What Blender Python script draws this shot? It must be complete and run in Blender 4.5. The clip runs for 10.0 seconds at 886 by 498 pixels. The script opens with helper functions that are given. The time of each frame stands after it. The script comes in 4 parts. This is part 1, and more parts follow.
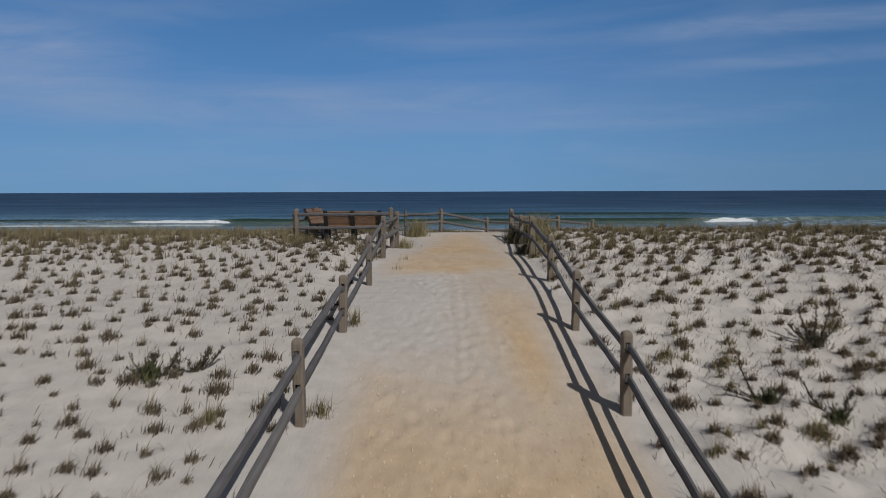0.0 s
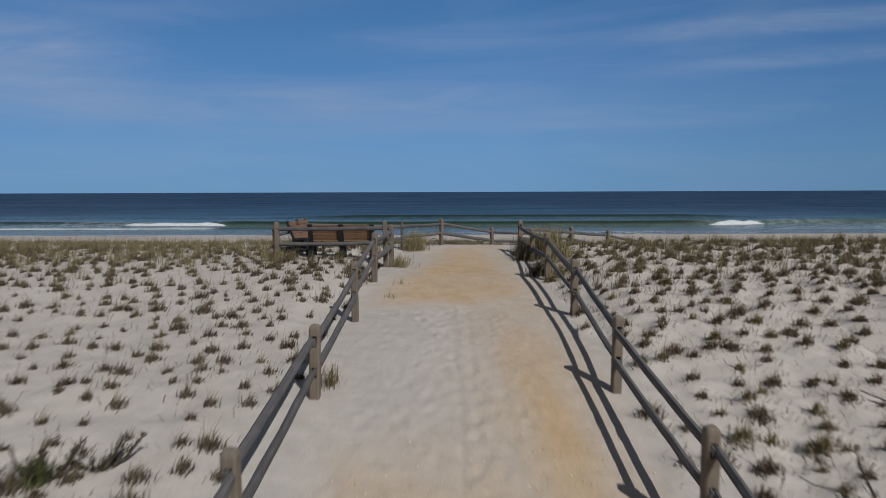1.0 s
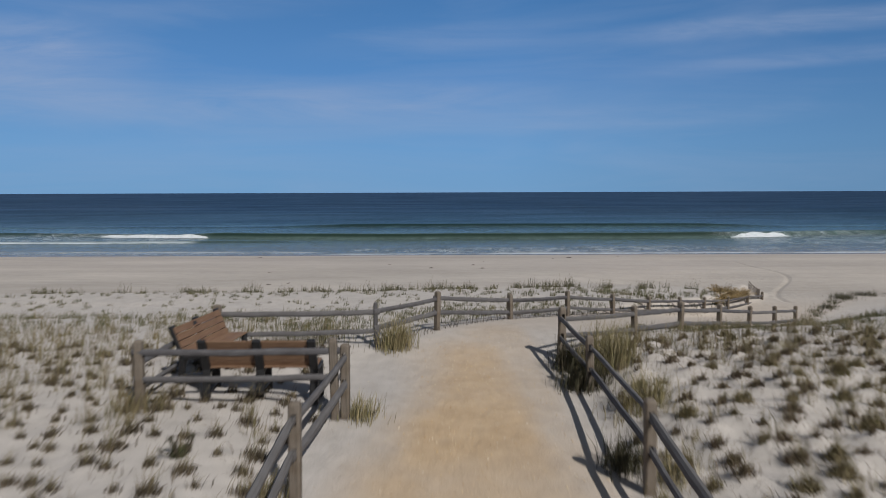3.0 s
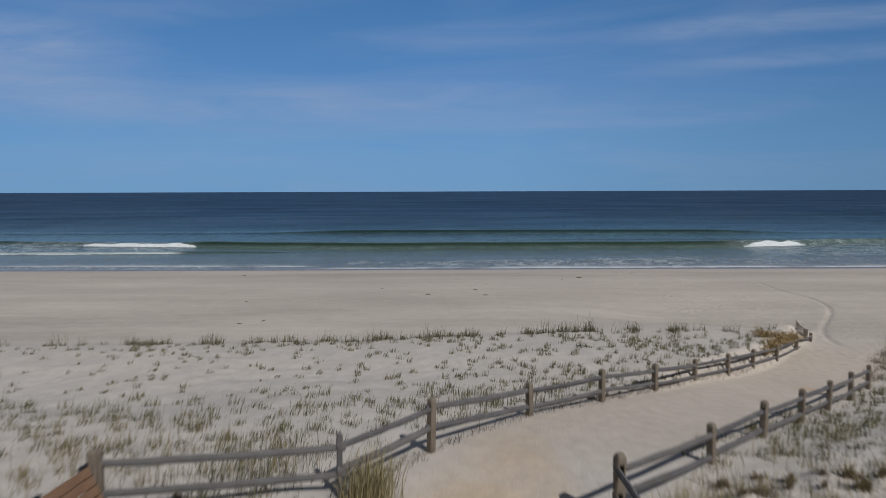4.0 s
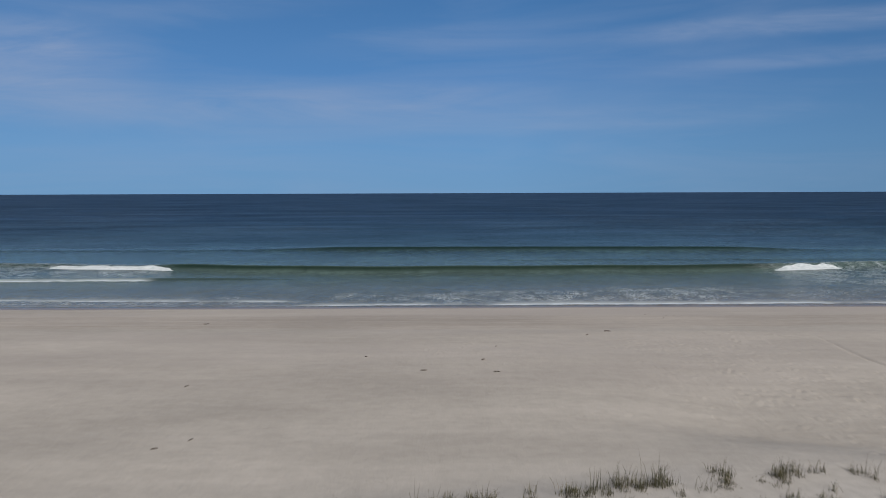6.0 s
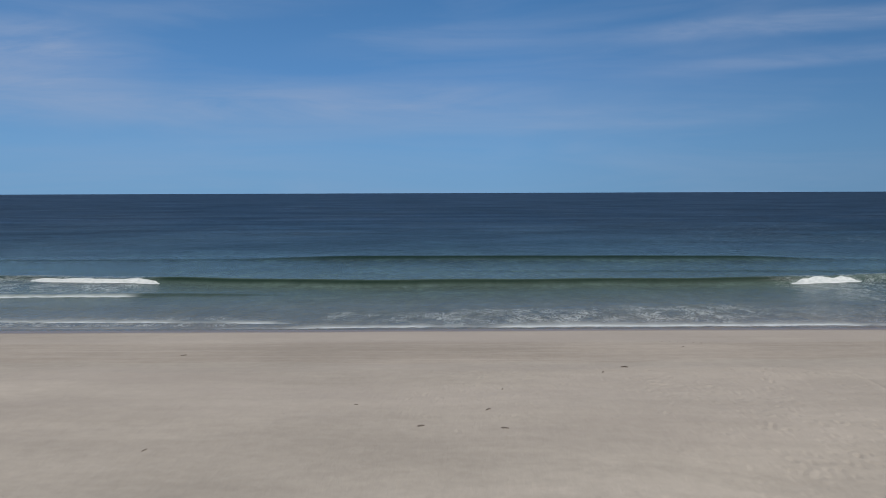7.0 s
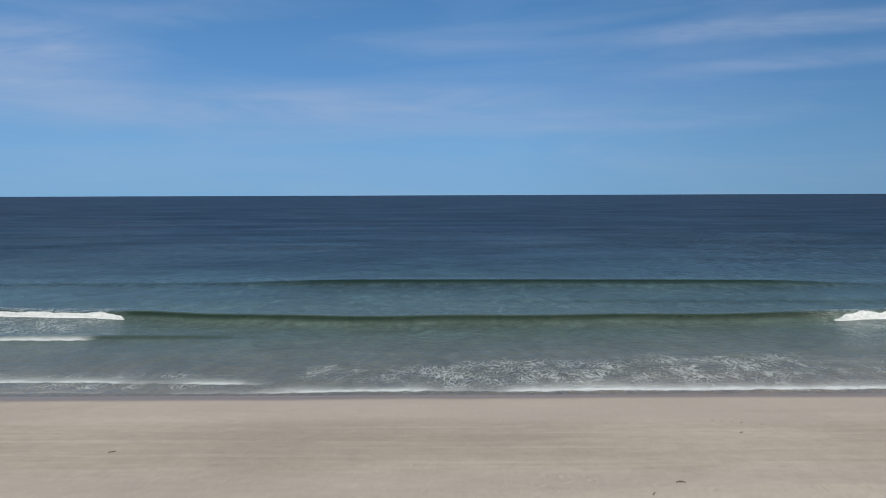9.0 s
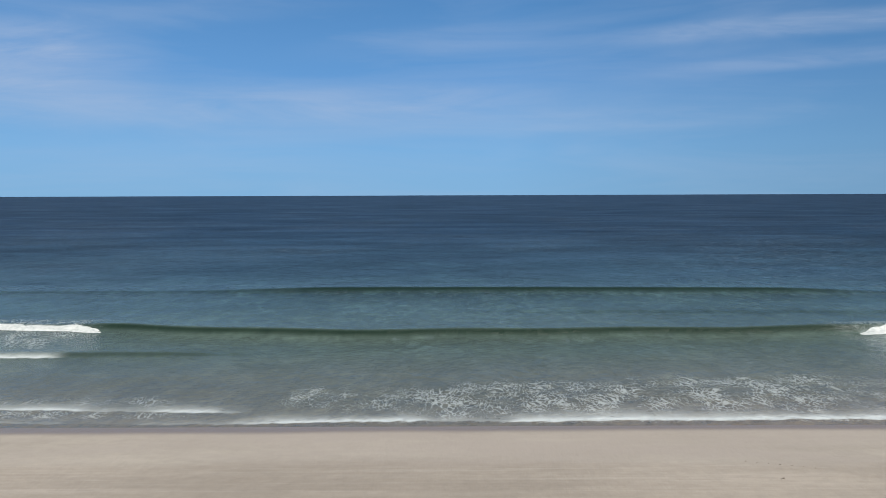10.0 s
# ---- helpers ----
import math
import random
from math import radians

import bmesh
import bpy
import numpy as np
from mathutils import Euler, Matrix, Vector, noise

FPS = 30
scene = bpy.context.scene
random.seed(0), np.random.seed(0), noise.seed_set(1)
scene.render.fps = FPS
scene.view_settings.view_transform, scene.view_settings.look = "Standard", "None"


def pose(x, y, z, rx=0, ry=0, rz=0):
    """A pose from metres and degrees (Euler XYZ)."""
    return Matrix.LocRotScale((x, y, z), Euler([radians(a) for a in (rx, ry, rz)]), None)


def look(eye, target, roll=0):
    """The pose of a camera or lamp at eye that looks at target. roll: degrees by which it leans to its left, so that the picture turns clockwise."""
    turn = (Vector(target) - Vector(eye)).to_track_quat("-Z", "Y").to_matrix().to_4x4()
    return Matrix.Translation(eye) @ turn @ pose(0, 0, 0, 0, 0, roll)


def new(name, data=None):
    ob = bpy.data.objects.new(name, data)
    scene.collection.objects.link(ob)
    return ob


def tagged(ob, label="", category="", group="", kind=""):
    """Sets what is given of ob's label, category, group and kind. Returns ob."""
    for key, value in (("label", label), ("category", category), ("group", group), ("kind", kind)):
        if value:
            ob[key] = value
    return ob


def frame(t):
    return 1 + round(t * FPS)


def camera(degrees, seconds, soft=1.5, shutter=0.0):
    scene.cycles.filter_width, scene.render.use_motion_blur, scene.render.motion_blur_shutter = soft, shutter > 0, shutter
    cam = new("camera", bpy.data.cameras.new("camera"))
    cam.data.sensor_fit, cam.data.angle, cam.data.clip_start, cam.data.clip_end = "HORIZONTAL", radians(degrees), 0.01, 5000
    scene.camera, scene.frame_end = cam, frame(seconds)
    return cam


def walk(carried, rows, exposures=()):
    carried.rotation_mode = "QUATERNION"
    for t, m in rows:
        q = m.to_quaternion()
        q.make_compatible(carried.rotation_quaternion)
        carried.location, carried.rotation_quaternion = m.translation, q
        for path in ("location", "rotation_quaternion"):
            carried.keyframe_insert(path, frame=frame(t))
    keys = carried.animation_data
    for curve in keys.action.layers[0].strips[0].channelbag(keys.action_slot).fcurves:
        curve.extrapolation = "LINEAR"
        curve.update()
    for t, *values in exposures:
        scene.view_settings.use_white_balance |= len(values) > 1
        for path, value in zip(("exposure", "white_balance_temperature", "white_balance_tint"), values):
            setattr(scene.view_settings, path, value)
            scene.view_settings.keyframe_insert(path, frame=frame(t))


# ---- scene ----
cam = camera(72.4, 10.0, soft=0.9, shutter=0.55)
PATH = [
    (0, (-0.067, 1.583, 2.971), (-0.064, 3.574, 2.78), -0.2),
    (0.5, (-0.097, 2.772, 3.124), (-0.094, 4.763, 2.934), -0.2),
    (1, (-0.1, 4.188, 3.287), (-0.096, 6.178, 3.097), -0.2),
    (1.5, (-0.058, 6.013, 3.524), (-0.055, 8.004, 3.332), -0.2),
    (2, (-0.025, 7.966, 3.9), (-0.022, 9.957, 3.709), -0.2),
    (2.5, (-0.005, 10.172, 4.367), (-0.003, 12.163, 4.174), -0.2),
    (3, (0.016, 12.376, 4.824), (0.019, 14.366, 4.635), -0.2),
    (3.2, (0.036, 13.347, 5.006), (0.036, 15.339, 4.819), -0.2),
    (4.3, (0.11, 18.578, 6.43), (0.116, 20.568, 6.236), -0.2),
    (4.5, (0.129, 19.541, 6.605), (0.132, 21.532, 6.416), -0.2),
    (5, (0.138, 21.869, 7.229), (0.141, 23.86, 7.04), -0.2),
    (5.5, (0.141, 24.03, 7.82), (0.144, 26.021, 7.63), -0.2),
    (5.7, (0.155, 24.92, 8.07), (0.158, 26.911, 7.882), -0.2),
    (7, (0.199, 30.457, 9.788), (0.202, 32.448, 9.599), -0.2),
    (7.5, (0.212, 32.739, 10.466), (0.215, 34.73, 10.279), -0.2),
    (8, (0.201, 35.017, 11.128), (0.204, 37.008, 10.94), -0.2),
    (8.5, (0.219, 37.4, 11.871), (0.222, 39.391, 11.684), -0.2),
    (9, (0.276, 39.912, 12.553), (0.279, 41.904, 12.37), -0.2),
    (9.5, (0.361, 42.432, 12.951), (0.364, 44.424, 12.771), -0.2),
    (10, (0.496, 44.825, 13.081), (0.499, 46.817, 12.898), -0.2),
]
walk(cam, [(t, look(e, g, r)) for t, e, g, r in PATH],
     [(0, -0.25, 6480, 10), (2, -0.17, 6480, 10), (3, -0.05, 6500, 10), (4.5, -0.19, 6500, 10), (5.5, -0.17, 6500, 10), (7, -0.04, 6650, 9), (8.5, 0.13, 6800, 8), (9, 0.2, 6850, 8), (10, 0.36, 6900, 7)])

# ---- light ----
SUN_ELEV, SUN_TURN = radians(45.0), radians(145)
SKY_STRENGTH, SUN_STRENGTH = 0.08, 3.6


def build_world():
    w = bpy.data.worlds.new("sky")
    scene.world = w
    w.use_nodes = True
    nt = w.node_tree
    nt.nodes.clear()
    out = nt.nodes.new("ShaderNodeOutputWorld")
    bg = nt.nodes.new("ShaderNodeBackground")
    sky = nt.nodes.new("ShaderNodeTexSky")
    sky.sky_type = "NISHITA"
    sky.sun_disc = False
    sky.sun_elevation, sky.sun_rotation = SUN_ELEV, SUN_TURN
    sky.altitude, sky.air_density, sky.dust_density, sky.ozone_density = 0, 1.0, 1.0, 1.0
    co = nt.nodes.new("ShaderNodeTexCoord")
    mp = nt.nodes.new("ShaderNodeMapping")
    mp.inputs["Scale"].default_value = (1.3, 1.3, 10.0)
    mp.inputs["Rotation"].default_value = (0, radians(5), 0)
    nz = nt.nodes.new("ShaderNodeTexNoise")
    nz.inputs["Scale"].default_value = 1.7
    nz.inputs["Detail"].default_value = 7
    nz.inputs["Roughness"].default_value = 0.55
    nz.inputs["Distortion"].default_value = 0.6
    rp = nt.nodes.new("ShaderNodeValToRGB")
    rp.color_ramp.elements[0].position, rp.color_ramp.elements[1].position = 0.41, 0.80
    rp.color_ramp.elements[1].color = (0.26, 0.26, 0.26, 1)
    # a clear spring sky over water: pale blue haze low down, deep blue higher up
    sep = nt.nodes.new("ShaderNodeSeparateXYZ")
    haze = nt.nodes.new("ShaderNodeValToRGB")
    # above 0.30, out of view, dimmed and greyed to weaken fill in the shadows
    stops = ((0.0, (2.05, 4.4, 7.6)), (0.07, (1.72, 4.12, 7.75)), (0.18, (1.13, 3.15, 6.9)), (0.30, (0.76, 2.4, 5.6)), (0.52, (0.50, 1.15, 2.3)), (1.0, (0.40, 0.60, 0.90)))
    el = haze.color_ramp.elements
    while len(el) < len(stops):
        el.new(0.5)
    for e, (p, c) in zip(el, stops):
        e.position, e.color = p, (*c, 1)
    base = nt.nodes.new("ShaderNodeMixRGB")
    # paler towards the sun, behind the walker
    turn = nt.nodes.new("ShaderNodeMapRange")
    turn.inputs["From Min"].default_value, turn.inputs["From Max"].default_value = -0.3, 0.55
    turn.inputs["To Min"].default_value, turn.inputs["To Max"].default_value = 0.55, 0.95
    nt.links.new(sep.outputs["Y"], turn.inputs["Value"])
    nt.links.new(turn.outputs["Result"], base.inputs["Fac"])
    mix = nt.nodes.new("ShaderNodeMixRGB")
    mix.inputs["Color2"].default_value = (4.1, 5.1, 7.3, 1)
    nt.links.new(co.outputs["Generated"], mp.inputs["Vector"])
    nt.links.new(co.outputs["Generated"], sep.inputs["Vector"])
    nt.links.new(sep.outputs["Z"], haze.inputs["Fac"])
    nt.links.new(mp.outputs["Vector"], nz.inputs["Vector"])
    nt.links.new(nz.outputs["Fac"], rp.inputs["Fac"])
    # thin high cloud over the sea: soft veils and long wisps, each broken up by fine noise
    across = nt.nodes.new("ShaderNodeVectorMath")
    across.operation = "DIVIDE"
    spread = nt.nodes.new("ShaderNodeCombineXYZ")
    for k in "XYZ":
        nt.links.new(sep.outputs["Y"], spread.inputs[k])
    nt.links.new(co.outputs["Generated"], across.inputs[0])
    nt.links.new(spread.outputs["Vector"], across.inputs[1])
    fibre = nt.nodes.new("ShaderNodeTexNoise")
    fibre.inputs["Scale"].default_value, fibre.inputs["Detail"].default_value = 1.0, 8
    fibre.inputs["Roughness"].default_value, fibre.inputs["Distortion"].default_value = 0.62, 1.2
    comb = nt.nodes.new("ShaderNodeMapping")
    comb.inputs["Rotation"].default_value = (0, radians(-6), 0)
    comb.inputs["Scale"].default_value = (3.2, 1.0, 22.0)
    nt.links.new(across.outputs["Vector"], comb.inputs["Vector"])
    nt.links.new(comb.outputs["Vector"], fibre.inputs["Vector"])
    wisp = nt.nodes.new("ShaderNodeMapRange")
    wisp.inputs["From Min"].default_value, wisp.inputs["From Max"].default_value = 0.18, 0.78
    nt.links.new(fibre.outputs["Fac"], wisp.inputs["Value"])
    total = rp.outputs["Color"]
    # middle across and up, half length, half height, slope, thickness
    for cu, cv, ru, rv, slope, thick in ((-0.68, 0.205, 0.28, 0.11, -4, 0.62), (-0.24, 0.142, 0.60, 0.052, 1, 0.50), (0.02, 0.248, 0.34, 0.034, 5, 0.14),
                                         (0.56, 0.268, 0.44, 0.026, 4, 0.46), (0.62, 0.214, 0.38, 0.020, 4, 0.36), (0.25, 0.118, 0.5, 0.030, 2, 0.26),
                                         (-0.5, 0.285, 0.5, 0.03, 3, 0.14)):
        at = nt.nodes.new("ShaderNodeMapping")
        at.vector_type = "TEXTURE"
        at.inputs["Location"].default_value = (cu, 1.0, cv)
        at.inputs["Rotation"].default_value = (0, radians(-slope), 0)
        at.inputs["Scale"].default_value = (ru, 10.0, rv)
        ball = nt.nodes.new("ShaderNodeTexGradient")
        ball.gradient_type = "SPHERICAL"
        soft = nt.nodes.new("ShaderNodeMapRange")
        soft.interpolation_type = "SMOOTHSTEP"
        soft.inputs["To Max"].default_value = thick
        soft.inputs["From Max"].default_value = 0.75
        body = nt.nodes.new("ShaderNodeMath")
        body.operation = "MULTIPLY_ADD"
        nt.links.new(across.outputs["Vector"], at.inputs["Vector"])
        nt.links.new(at.outputs["Vector"], ball.inputs["Vector"])
        nt.links.new(ball.outputs["Fac"], soft.inputs["Value"])
        nt.links.new(soft.outputs["Result"], body.inputs[0])
        nt.links.new(wisp.outputs["Result"], body.inputs[1])
        nt.links.new(total, body.inputs[2])
        total = body.outputs[0]
    nt.links.new(total, mix.inputs["Fac"])
    nt.links.new(sky.outputs["Color"], base.inputs["Color1"])
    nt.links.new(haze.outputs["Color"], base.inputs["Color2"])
    # the sky is deepest at a right angle to the sun
    deep = nt.nodes.new("ShaderNodeMapRange")
    deep.inputs["From Min"].default_value, deep.inputs["From Max"].default_value = 0.1, 0.65
    deep.inputs["To Min"].default_value, deep.inputs["To Max"].default_value = 1.0, 0.76
    dim = nt.nodes.new("ShaderNodeMixRGB")
    dim.blend_type = "MULTIPLY"
    dim.inputs["Fac"].default_value = 1.0
    nt.links.new(sep.outputs["X"], deep.inputs["Value"])
    nt.links.new(base.outputs["Color"], dim.inputs["Color1"])
    nt.links.new(deep.outputs["Result"], dim.inputs["Color2"])
    # grey added to the unseen land side, to mute the blue fill light
    land_grey = nt.nodes.new("ShaderNodeMixRGB")
    land_grey.inputs["Color2"].default_value = (1.45, 1.45, 1.5, 1)
    land = nt.nodes.new("ShaderNodeMapRange")
    land.inputs["From Min"].default_value, land.inputs["From Max"].default_value = 0.0, 0.7
    land.inputs["To Min"].default_value, land.inputs["To Max"].default_value = 0.8, 0.0
    nt.links.new(sep.outputs["Y"], land.inputs["Value"])
    nt.links.new(land.outputs["Result"], land_grey.inputs["Fac"])
    nt.links.new(dim.outputs["Color"], land_grey.inputs["Color1"])
    nt.links.new(land_grey.outputs["Color"], mix.inputs["Color1"])
    nt.links.new(mix.outputs["Color"], bg.inputs["Color"])
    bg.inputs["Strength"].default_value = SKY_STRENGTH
    nt.links.new(bg.outputs["Background"], out.inputs["Surface"])


def build_sun():
    data = bpy.data.lights.new("sun", "SUN")
    data.energy, data.angle, data.color = SUN_STRENGTH, radians(0.6), (1.0, 0.96, 0.91)
    ob = new("sun", data)
    c = math.cos(SUN_ELEV)
    d = Vector((math.sin(SUN_TURN) * c, math.cos(SUN_TURN) * c, math.sin(SUN_ELEV)))
    ob.matrix_world = look(d * 100, (0, 0, 0))


build_world()
build_sun()


# ---- materials ----
class Mat:
    """A node material with short calls for the nodes used here."""

    def __init__(self, name, rough=0.8, spec=0.3):
        self.m = bpy.data.materials.new(name)
        self.m.use_nodes = True
        self.t = self.m.node_tree
        self.b = self.t.nodes["Principled BSDF"]
        self.b.inputs["Roughness"].default_value = rough
        self.b.inputs["Specular IOR Level"].default_value = spec
        self.co = self.t.nodes.new("ShaderNodeTexCoord")

    def link(self, a, b):
        self.t.links.new(a, b)

    def space(self, scale=(1, 1, 1), turn=(0, 0, 0), what="Object"):
        n = self.t.nodes.new("ShaderNodeMapping")
        n.inputs["Scale"].default_value = scale
        n.inputs["Rotation"].default_value = turn
        self.link(self.co.outputs[what], n.inputs["Vector"])
        return n.outputs["Vector"]

    def noise(self, scale, detail=4, vec=None, rough=0.55, distort=0.0):
        n = self.t.nodes.new("ShaderNodeTexNoise")
        n.inputs["Scale"].default_value = scale
        n.inputs["Detail"].default_value = detail
        n.inputs["Roughness"].default_value = rough
        n.inputs["Distortion"].default_value = distort
        self.link(vec if vec is not None else self.co.outputs["Object"], n.inputs["Vector"])
        return n.outputs["Fac"]

    def ramp(self, fac, *stops):
        n = self.t.nodes.new("ShaderNodeValToRGB")
        e = n.color_ramp.elements
        while len(e) < len(stops):
            e.new(0.5)
        for el, (p, c) in zip(e, stops):
            el.position = p
            el.color = (*c, 1) if isinstance(c, tuple) else (c, c, c, 1)
        self.link(fac, n.inputs["Fac"])
        return n.outputs["Color"]

    def mix(self, fac, a, b, mode="MIX"):
        n = self.t.nodes.new("ShaderNodeMixRGB")
        n.blend_type = mode
        for sock, v in ((n.inputs["Fac"], fac), (n.inputs["Color1"], a), (n.inputs["Color2"], b)):
            if isinstance(v, (int, float)):
                sock.default_value = v if sock.name == "Fac" else (v, v, v, 1)
            elif isinstance(v, tuple):
                sock.default_value = (*v, 1)
            else:
                self.link(v, sock)
        return n.outputs["Color"]

    def math(self, op, a, b=0.0):
        n = self.t.nodes.new("ShaderNodeMath")
        n.operation = op
        for sock, v in zip(n.inputs, (a, b)):
            if isinstance(v, (int, float)):
                sock.default_value = v
            else:
                self.link(v, sock)
        return n.outputs[0]

    def attr(self, name):
        n = self.t.nodes.new("ShaderNodeAttribute")
        n.attribute_name = name
        return n.outputs["Fac"]

    def island(self):
        return self.t.nodes.new("ShaderNodeNewGeometry").outputs["Random Per Island"]

    def each(self):
        return self.t.nodes.new("ShaderNodeObjectInfo").outputs["Random"]

    def colour(self, c):
        if isinstance(c, tuple):
            self.b.inputs["Base Color"].default_value = (*c, 1)
        else:
            self.link(c, self.b.inputs["Base Color"])
        return self

    def rough(self, v):
        self.link(v, self.b.inputs["Roughness"])
        return self

    def bump(self, h, strength=0.3, dist=0.02, after=None):
        n = self.t.nodes.new("ShaderNodeBump")
        n.inputs["Strength"].default_value = strength
        n.inputs["Distance"].default_value = dist
        self.link(h, n.inputs["Height"])
        if after is not None:
            self.link(after, n.inputs["Normal"])
        self.link(n.outputs["Normal"], self.b.inputs["Normal"])
        return n.outputs["Normal"]


def sand_material():
    m = Mat("sand", 0.95, 0.15)
    fine = m.noise(260, 3)
    mid = m.noise(3.2, 6)
    wide = m.noise(0.35, 4)
    pale = m.ramp(mid, (0.3, (0.372, 0.348, 0.324)), (0.7, (0.485, 0.455, 0.428)))
    pale = m.mix(0.35, pale, m.ramp(wide, (0.35, (0.365, 0.34, 0.316)), (0.65, (0.46, 0.428, 0.398))))
    gold = m.ramp(m.noise(2.5, 6), (0.3, (0.395, 0.279, 0.162)), (0.7, (0.49, 0.357, 0.218)))
    c = m.mix(m.attr("ochre"), pale, gold)
    band = m.noise(1.0, 5, m.space((0.035, 0.55, 0.2)))
    dry = m.ramp(band, (0.32, (0.372, 0.338, 0.300)), (0.52, (0.407, 0.370, 0.329)), (0.7, (0.44, 0.401, 0.358)))
    c = m.mix(m.attr("beach"), c, dry)
    comb = m.noise(1.0, 6, m.space((0.05, 2.2, 0.2)), 0.6, 0.8)
    c = m.mix(m.attr("damp"), c, m.ramp(comb, (0.36, (0.315, 0.269, 0.234)), (0.55, (0.37, 0.323, 0.286)), (0.66, (0.47, 0.415, 0.38))))
    patch = m.noise(0.11, 5, m.space((0.6, 1.4, 1.0)))
    c = m.mix(m.math("MULTIPLY", m.attr("beach"), 0.45), c, m.ramp(patch, (0.35, 0.35), (0.65, 0.62)), "OVERLAY")
    crumb = m.noise(1.4, 8, m.space((0.7, 1.2, 1.0)), 0.7)
    c = m.mix(m.math("MULTIPLY", m.attr("beach"), 0.22), c, m.ramp(crumb, (0.34, 0.3), (0.5, 0.5), (0.66, 0.7)), "OVERLAY")
    blush = m.ramp(m.noise(1.0, 7, m.space((0.05, 0.25, 0.2)), 0.65), (0.38, 0.2), (0.62, 0.95))
    c = m.mix(m.math("MULTIPLY", m.attr("shore"), blush), c, (0.395, 0.355, 0.331))
    c = m.mix(m.attr("wet"), c, (0.22, 0.19, 0.187))
    c = m.mix(0.16, c, m.ramp(fine, (0.3, 0.2), (0.7, 0.95)), "SOFT_LIGHT")
    m.colour(c)
    m.rough(m.ramp(m.attr("wet"), (0.0, 0.95), (1.0, 0.32)))
    n = m.bump(m.noise(1.0, 7, m.space((16, 9, 12)), 0.68), 0.4, 0.022)
    n = m.bump(m.noise(1.0, 4, m.space((3.2, 1.8, 2.0)), 0.55), 0.4, 0.07, n)
    m.bump(fine, 0.3, 0.006, n)
    return m.m


def water_material():
    m = Mat("sea_water", 0.3, 0.4)
    m.b.inputs["IOR"].default_value = 1.33
    depth = m.attr("depth")
    mottle = m.noise(0.06, 4, m.space((0.35, 1.0, 1.0)))
    c = m.ramp(depth, (0.0, (0.185, 0.160, 0.138)), (0.05, (0.146, 0.149, 0.130)), (0.12, (0.089, 0.127, 0.112)), (0.24, (0.054, 0.096, 0.098)),
               (0.38, (0.022, 0.049, 0.070)), (0.6, (0.010, 0.026, 0.053)), (1.0, (0.006, 0.018, 0.042)))
    # lights and darks of ripples and gusts painted on open water, hardly in murky shallows
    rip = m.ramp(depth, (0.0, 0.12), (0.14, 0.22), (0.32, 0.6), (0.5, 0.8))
    c = m.mix(m.math("MULTIPLY", rip, 0.8), c, m.ramp(mottle, (0.3, 0.25), (0.7, 0.75)), "OVERLAY")
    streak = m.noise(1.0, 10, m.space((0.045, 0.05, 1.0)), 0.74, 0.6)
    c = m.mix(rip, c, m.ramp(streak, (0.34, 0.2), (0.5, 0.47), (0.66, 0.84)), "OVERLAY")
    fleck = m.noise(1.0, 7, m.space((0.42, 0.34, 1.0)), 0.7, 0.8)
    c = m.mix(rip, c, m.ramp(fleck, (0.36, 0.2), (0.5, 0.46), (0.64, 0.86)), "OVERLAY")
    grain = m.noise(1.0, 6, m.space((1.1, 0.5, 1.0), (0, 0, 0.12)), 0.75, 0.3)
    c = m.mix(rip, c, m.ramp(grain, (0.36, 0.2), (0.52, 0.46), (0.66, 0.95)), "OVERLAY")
    # wind patches on the open water, their fine glitter painted as pale colour
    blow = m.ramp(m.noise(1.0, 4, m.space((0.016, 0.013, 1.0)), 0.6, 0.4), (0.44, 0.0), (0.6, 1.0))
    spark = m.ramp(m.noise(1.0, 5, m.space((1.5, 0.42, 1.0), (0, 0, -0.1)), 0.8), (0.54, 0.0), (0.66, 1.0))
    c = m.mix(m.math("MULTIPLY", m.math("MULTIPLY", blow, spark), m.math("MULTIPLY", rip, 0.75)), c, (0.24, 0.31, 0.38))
    # wave fronts: thick green water, and their weak sky reflection painted dark
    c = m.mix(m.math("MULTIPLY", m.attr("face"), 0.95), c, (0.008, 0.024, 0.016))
    lace_vec = m.space((0.85, 0.52, 1.0))
    warp = m.t.nodes.new("ShaderNodeTexNoise")
    warp.inputs["Scale"].default_value = 0.7
    warp.inputs["Detail"].default_value = 4
    m.link(lace_vec, warp.inputs["Vector"])
    add = m.t.nodes.new("ShaderNodeVectorMath")
    add.operation = "MULTIPLY_ADD"
    m.link(warp.outputs["Color"], add.inputs[0])
    add.inputs[1].default_value = (2.2, 2.2, 0)
    m.link(lace_vec, add.inputs[2])
    vor = m.t.nodes.new("ShaderNodeTexVoronoi")
    vor.feature = "DISTANCE_TO_EDGE"
    vor.inputs["Scale"].default_value = 3.3
    m.link(add.outputs[0], vor.inputs["Vector"])
    vor2 = m.t.nodes.new("ShaderNodeTexVoronoi")
    vor2.feature = "DISTANCE_TO_EDGE"
    vor2.inputs["Scale"].default_value = 7.5
    m.link(add.outputs[0], vor2.inputs["Vector"])
    lace = m.math("MULTIPLY", vor.outputs["Distance"], m.math("ADD", m.math("MULTIPLY", vor2.outputs["Distance"], 2.2), 0.35))
    gate = m.math("MULTIPLY", m.attr("foam"), m.ramp(m.noise(0.45, 6), (0.295, 0.0), (0.615, 1.0)))
    thr = m.math("MULTIPLY", gate, 0.085)
    lines = m.math("MULTIPLY", m.math("SUBTRACT", thr, lace), 17.0)
    n = m.t.nodes.new("ShaderNodeClamp")
    m.link(lines, n.inputs["Value"])
    solid = m.attr("froth")
